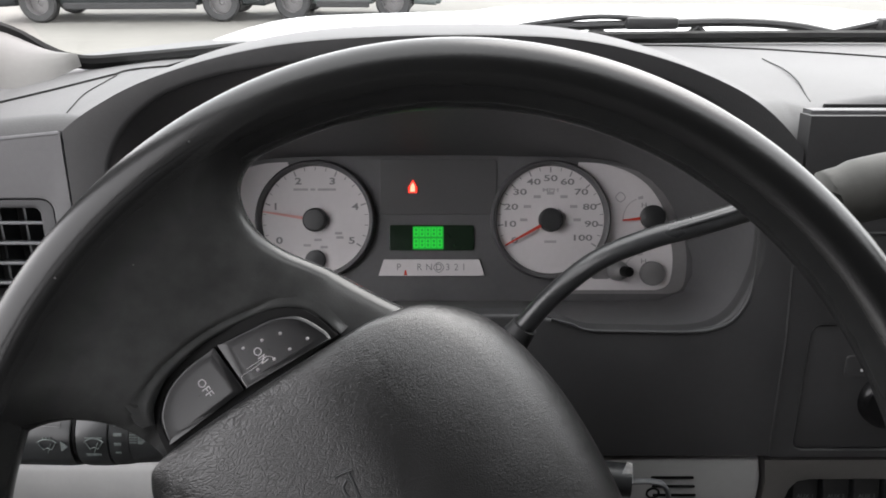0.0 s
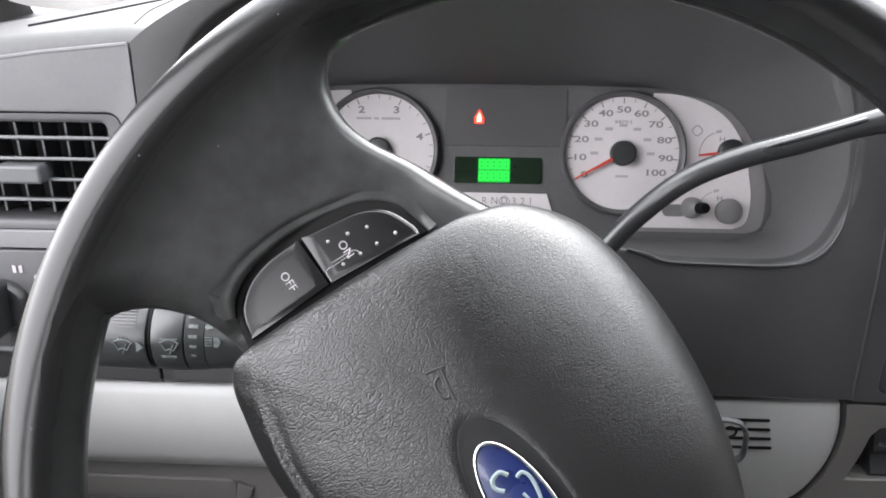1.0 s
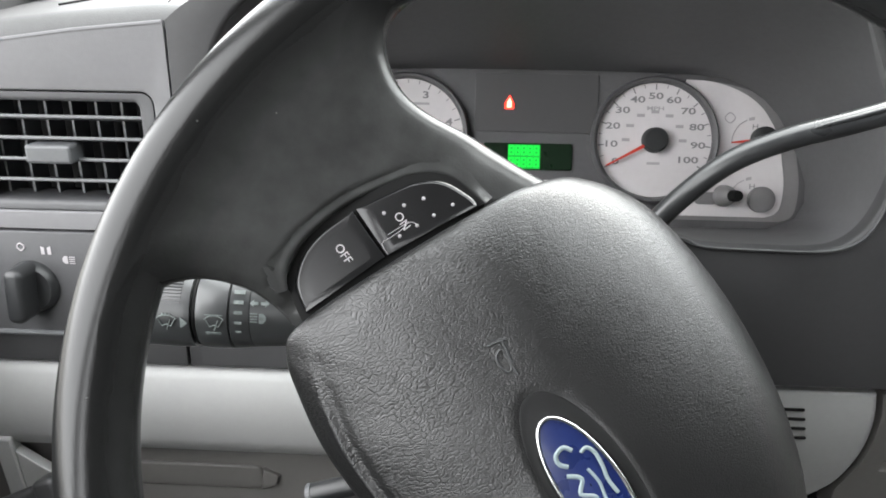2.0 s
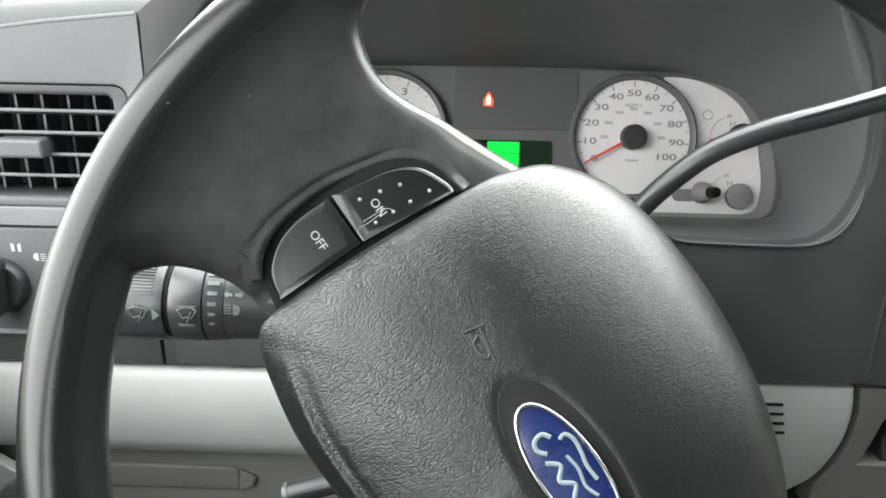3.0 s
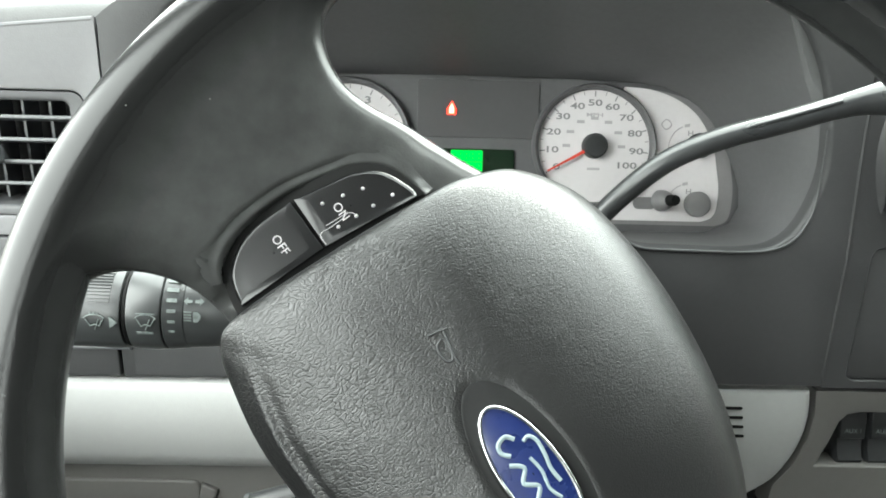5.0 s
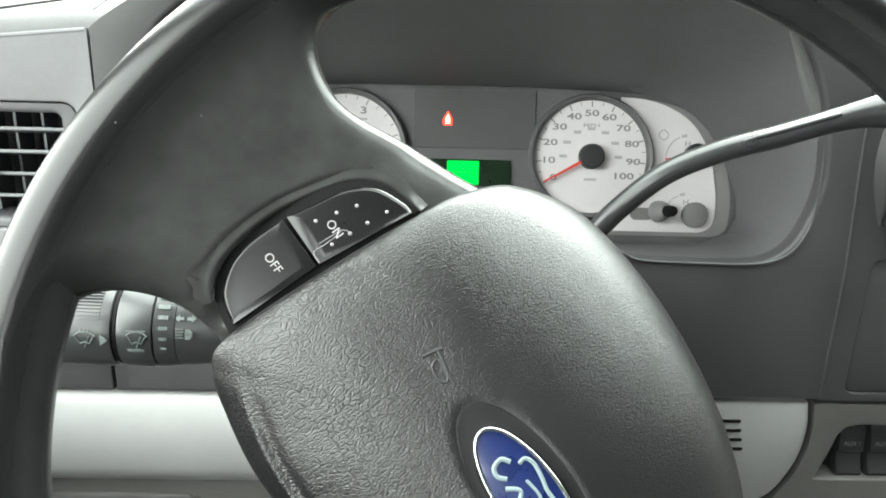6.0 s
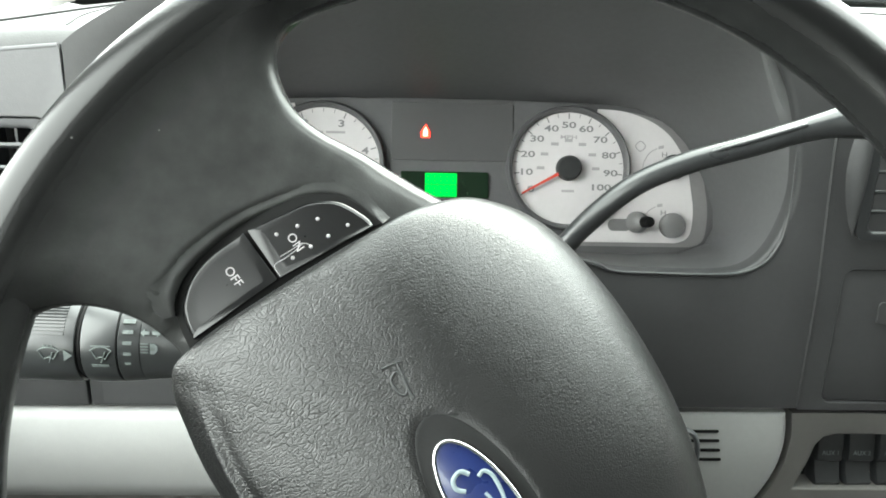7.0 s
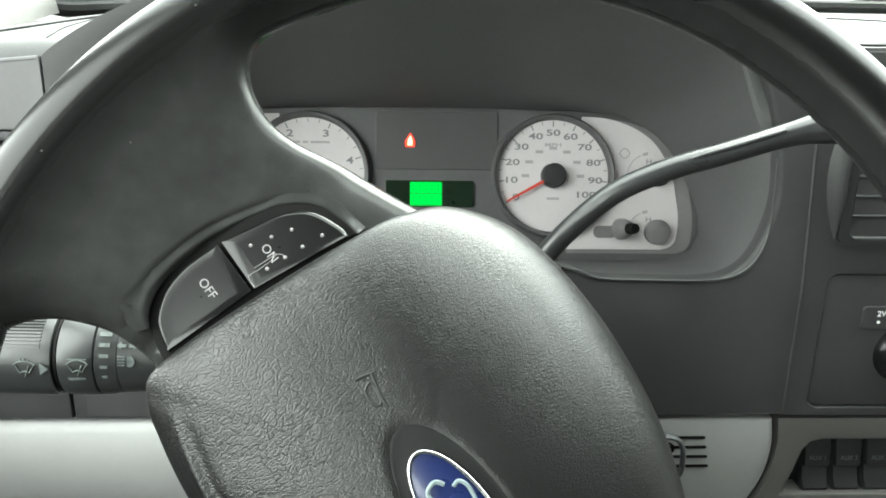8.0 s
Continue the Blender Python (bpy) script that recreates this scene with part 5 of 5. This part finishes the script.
for k, up in ((0.70, 0.0003), (0.78, 0.0003), (0.86, 0.0003), (0.92, 0.00025), (0.955, 0.0001), (0.975, -0.0003)):
    row = []
    for j in range(96):
        w = 2 * math.pi * j / 96
        p = flat(EX, EY, 0) @ pose(0, 0, 0, 0, 0, -52) @ Vector((0.0385 * k * math.cos(w), 0.0008 + 0.0158 * k * math.sin(w), 0))
        row.append((p.x, p.y, pad_at(p.x, p.y) + up))
    rows.append(row)
part("badge_dish", grid(rows, closed=True), DISH, pad, "smooth dark dish round the badge", smooth=True)

# oval emblem: chrome edge, blue field, pale flourishes
emblem = part("emblem", moved(grid([[(0.0272 * k * math.cos(w), 0.0108 * k * math.sin(w), 0.0012 * (1 - k * k)) for w in (2 * math.pi * j / 64 for j in range(64))] for k in (0.02, 0.2, 0.4, 0.6, 0.8, 0.95)], closed=True), flat(EX, EY, -0.0058) @ pose(0, 0, 0, 0, 0, -52)), BLUE, wheel, "blue oval badge", smooth=True)
part("edge", moved(tube([(0.0268 * math.cos(w), 0.0105 * math.sin(w), 0) for w in (2 * math.pi * j / 72 for j in range(73))], 0.0008, 10, caps=False), flat(EX, EY, -0.0056) @ pose(0, 0, 0, 0, 0, -52)), CHROME, emblem, "chrome oval edge", smooth=True)
part("bed", moved(prism(ring_points(0, 0, 0.0284, 0.0119, 64), -0.004, 0.0), flat(EX, EY, -0.0061) @ pose(0, 0, 0, 0, 0, -52)), BLACK, emblem)
for pts, r in (([(-13, 1.8), (-15.6, -0.3), (-14.7, -3.9), (-11.8, -4.7), (-9.2, -2.6)], 0.0008), ([(-10.6, 3.8), (-11.0, 6.3), (-8.1, 7.8), (-2.8, 7.2), (2.0, 6.0), (7.5, 6.2)], 0.0007), ([(-7.0, -5.0), (-3.4, -1.2), (0.6, -4.6), (4.4, -0.8), (8.4, -4.0), (12, -0.6), (16.5, -2.6)], 0.0008), ([(-5.0, 2.4), (1, 3.0), (7, 1.6), (12, 3.2)], 0.0006)):
    part("flourish", moved(tube(spline([(x / 1000, y / 1000, 0) for x, y in pts], 5), r, 8, flat=0.4), flat(EX, EY, -0.0047) @ pose(0, 0, 0, 0, 0, -52)), PALE, emblem, "pale silver curl", smooth=True)

# horn sign: a flared bell, a long stem and an oval coil
for pts in ([(-47.3, 24.0), (-44.0, 25.6), (-40.6, 26.9)], [(-42.2, 26.4), (-40.2, 22.4), (-38.0, 17.6), (-36.0, 14.6)], [(-42.6, 23.2), (-43.9, 20.6), (-42.6, 17.6), (-40.4, 15.6), (-38.6, 15.9), (-38.6, 17.8), (-39.9, 20.6), (-41.3, 22.8), (-42.6, 23.2)]):
    part("horn_sign", tube(spline([(x / 1000, y / 1000, -0.0051) for x, y in pts], 5), 0.00058, 8), SMOOTH, pad, "moulded horn sign", smooth=True)

# speed control buttons in a dark D-shaped well with a rolled edge
KEY_TOP = -0.0197
part("button_well", prism([tuple(q) for q in well_line], -0.040, KEY_TOP - 0.0035), BLACK, wheel, "dark button well")


def spoke_height(x, y):
    """Height of the spoke's face, weighed from its nearest points."""
    near = sorted(((p[0] - x) ** 2 + (p[1] - y) ** 2, p[2]) for p in SPOKE_FACE)[:6]
    return sum(z / (d + 1e-7) for d, z in near) / sum(1 / (d + 1e-7) for d, z in near)


rows = []
for i, q in list(enumerate(well_line))[9:]:
    along = (well_line[min(i + 1, len(well_line) - 1)] - well_line[max(i - 1, 0)]).normalized()
    out = Vector((-along.y, along.x))
    u = i / (len(well_line) - 1)
    reach = 0.4 + 0.6 * smoothstep(0.08, 0.35, u) - 0.35 * smoothstep(0.8, 1.0, u)
    row, crest = [], max(spoke_height(*q) + 0.0003, KEY_TOP - 0.0034 - 0.005 * smoothstep(0.68, 0.9, u))
    for k, up in ((-0.2, -6.0), (0.0, -1.6), (0.4, -0.6), (1.1, -0.1), (2.0, 0.0), (3.4, 0.0), (5.2, 0.0), (7.5, 0.0), (10.0, -0.4)):
        p = q + out * k * reach / 1000
        blend = smoothstep(1.0, 8.5, k)
        row.append((p.x, p.y, crest * (1 - blend) + spoke_height(p.x, p.y) * blend + up / 1000))
    rows.append(row)
part("well_edge", grid(rows), RIM, wheel, "rolled edge round the button well", smooth=True, angle=75)
OFF = [(-116.4, 34.1), (-120.0, 40.3), (-121.4, 46.7), (-118.8, 56.5), (-111.7, 65.4), (-100.2, 73.7)]
ON = [(-99.1, 74.4), (-87.5, 80.6), (-76.9, 85.6), (-66.0, 86.4), (-55.5, 80.9), (-52.0, 77.2)]


def button(pts, corner, words, at, label):
    """A flat key with a wide bevel along its curved side."""
    curve = spline(pts, 6)
    shape = [Vector((q[0] / 1000, q[1] / 1000)) for q in curve] + [Vector((x / 1000, y / 1000)) for x, y in corner]
    n = len(curve)
    share = [max(0.12, math.sin(math.pi * i / (n - 1)) ** 0.35) for i in range(n)] + [0.12] * len(corner)
    mid = (sum(shape, Vector((0, 0))) / len(shape)).lerp(shape[-1], 0.35)
    rings = []
    for k, h in ((0.0, -0.004), (0.0, 0.0004), (0.015, 0.0010), (0.05, 0.0015), (0.10, 0.0019), (0.125, 0.00198), (0.14, 0.0020)):
        rings.append([(*q.lerp(mid, k * w), KEY_TOP - 0.0020 + h) for q, w in zip(shape, share)])
    top = [Vector(p[:2]) for p in rings[-1]]
    for k in (0.3, 0.7, 0.98):
        rings.append([(*q.lerp(mid, k), KEY_TOP) for q in top])
    b = part("button", grid(rings, closed=True), BUTTON, wheel, label, smooth=True, angle=50)
    lettering(words, 0.0048, flat(at[0], at[1], KEY_TOP + 0.0001, -52), INK_PALE, b)
    return b


button(OFF, [(-86.9, 56.3)], "OFF", (-0.1030, 0.0570), "glossy black button with white lettering")
on = button(ON, [(-86.15, 56.85)], "ON", (-0.0810, 0.0702), "scratched glossy black button with raised dots")
for x, y in ((-88, 73.1), (-80.4, 76.4), (-73, 79.2), (-61.7, 77.1), (-68.8, 72.8), (-75.1, 68.7), (-81.6, 64.4)):
    part("dot", moved(lathe([(0.0008, -0.0004), (0.0007, 0.0004), (0.0004, 0.0007), (0, 0.0008)], 12), flat(x / 1000, y / 1000, KEY_TOP)), INK_PALE, on, smooth=True)
for pts in ([(-86.0, 57.6), (-88.3, 61.4), (-84.6, 64.1), (-80.4, 67.4), (-78.4, 69.7), (-76.2, 69.7), (-74.9, 68.5)], [(-86.3, 64.7), (-82.2, 67.4), (-78.4, 70.1)]):
    part("scratch", tube(spline([(x / 1000, y / 1000, KEY_TOP + 0.00005) for x, y in pts], 3), 0.00014, 6), INK_PALE, on)
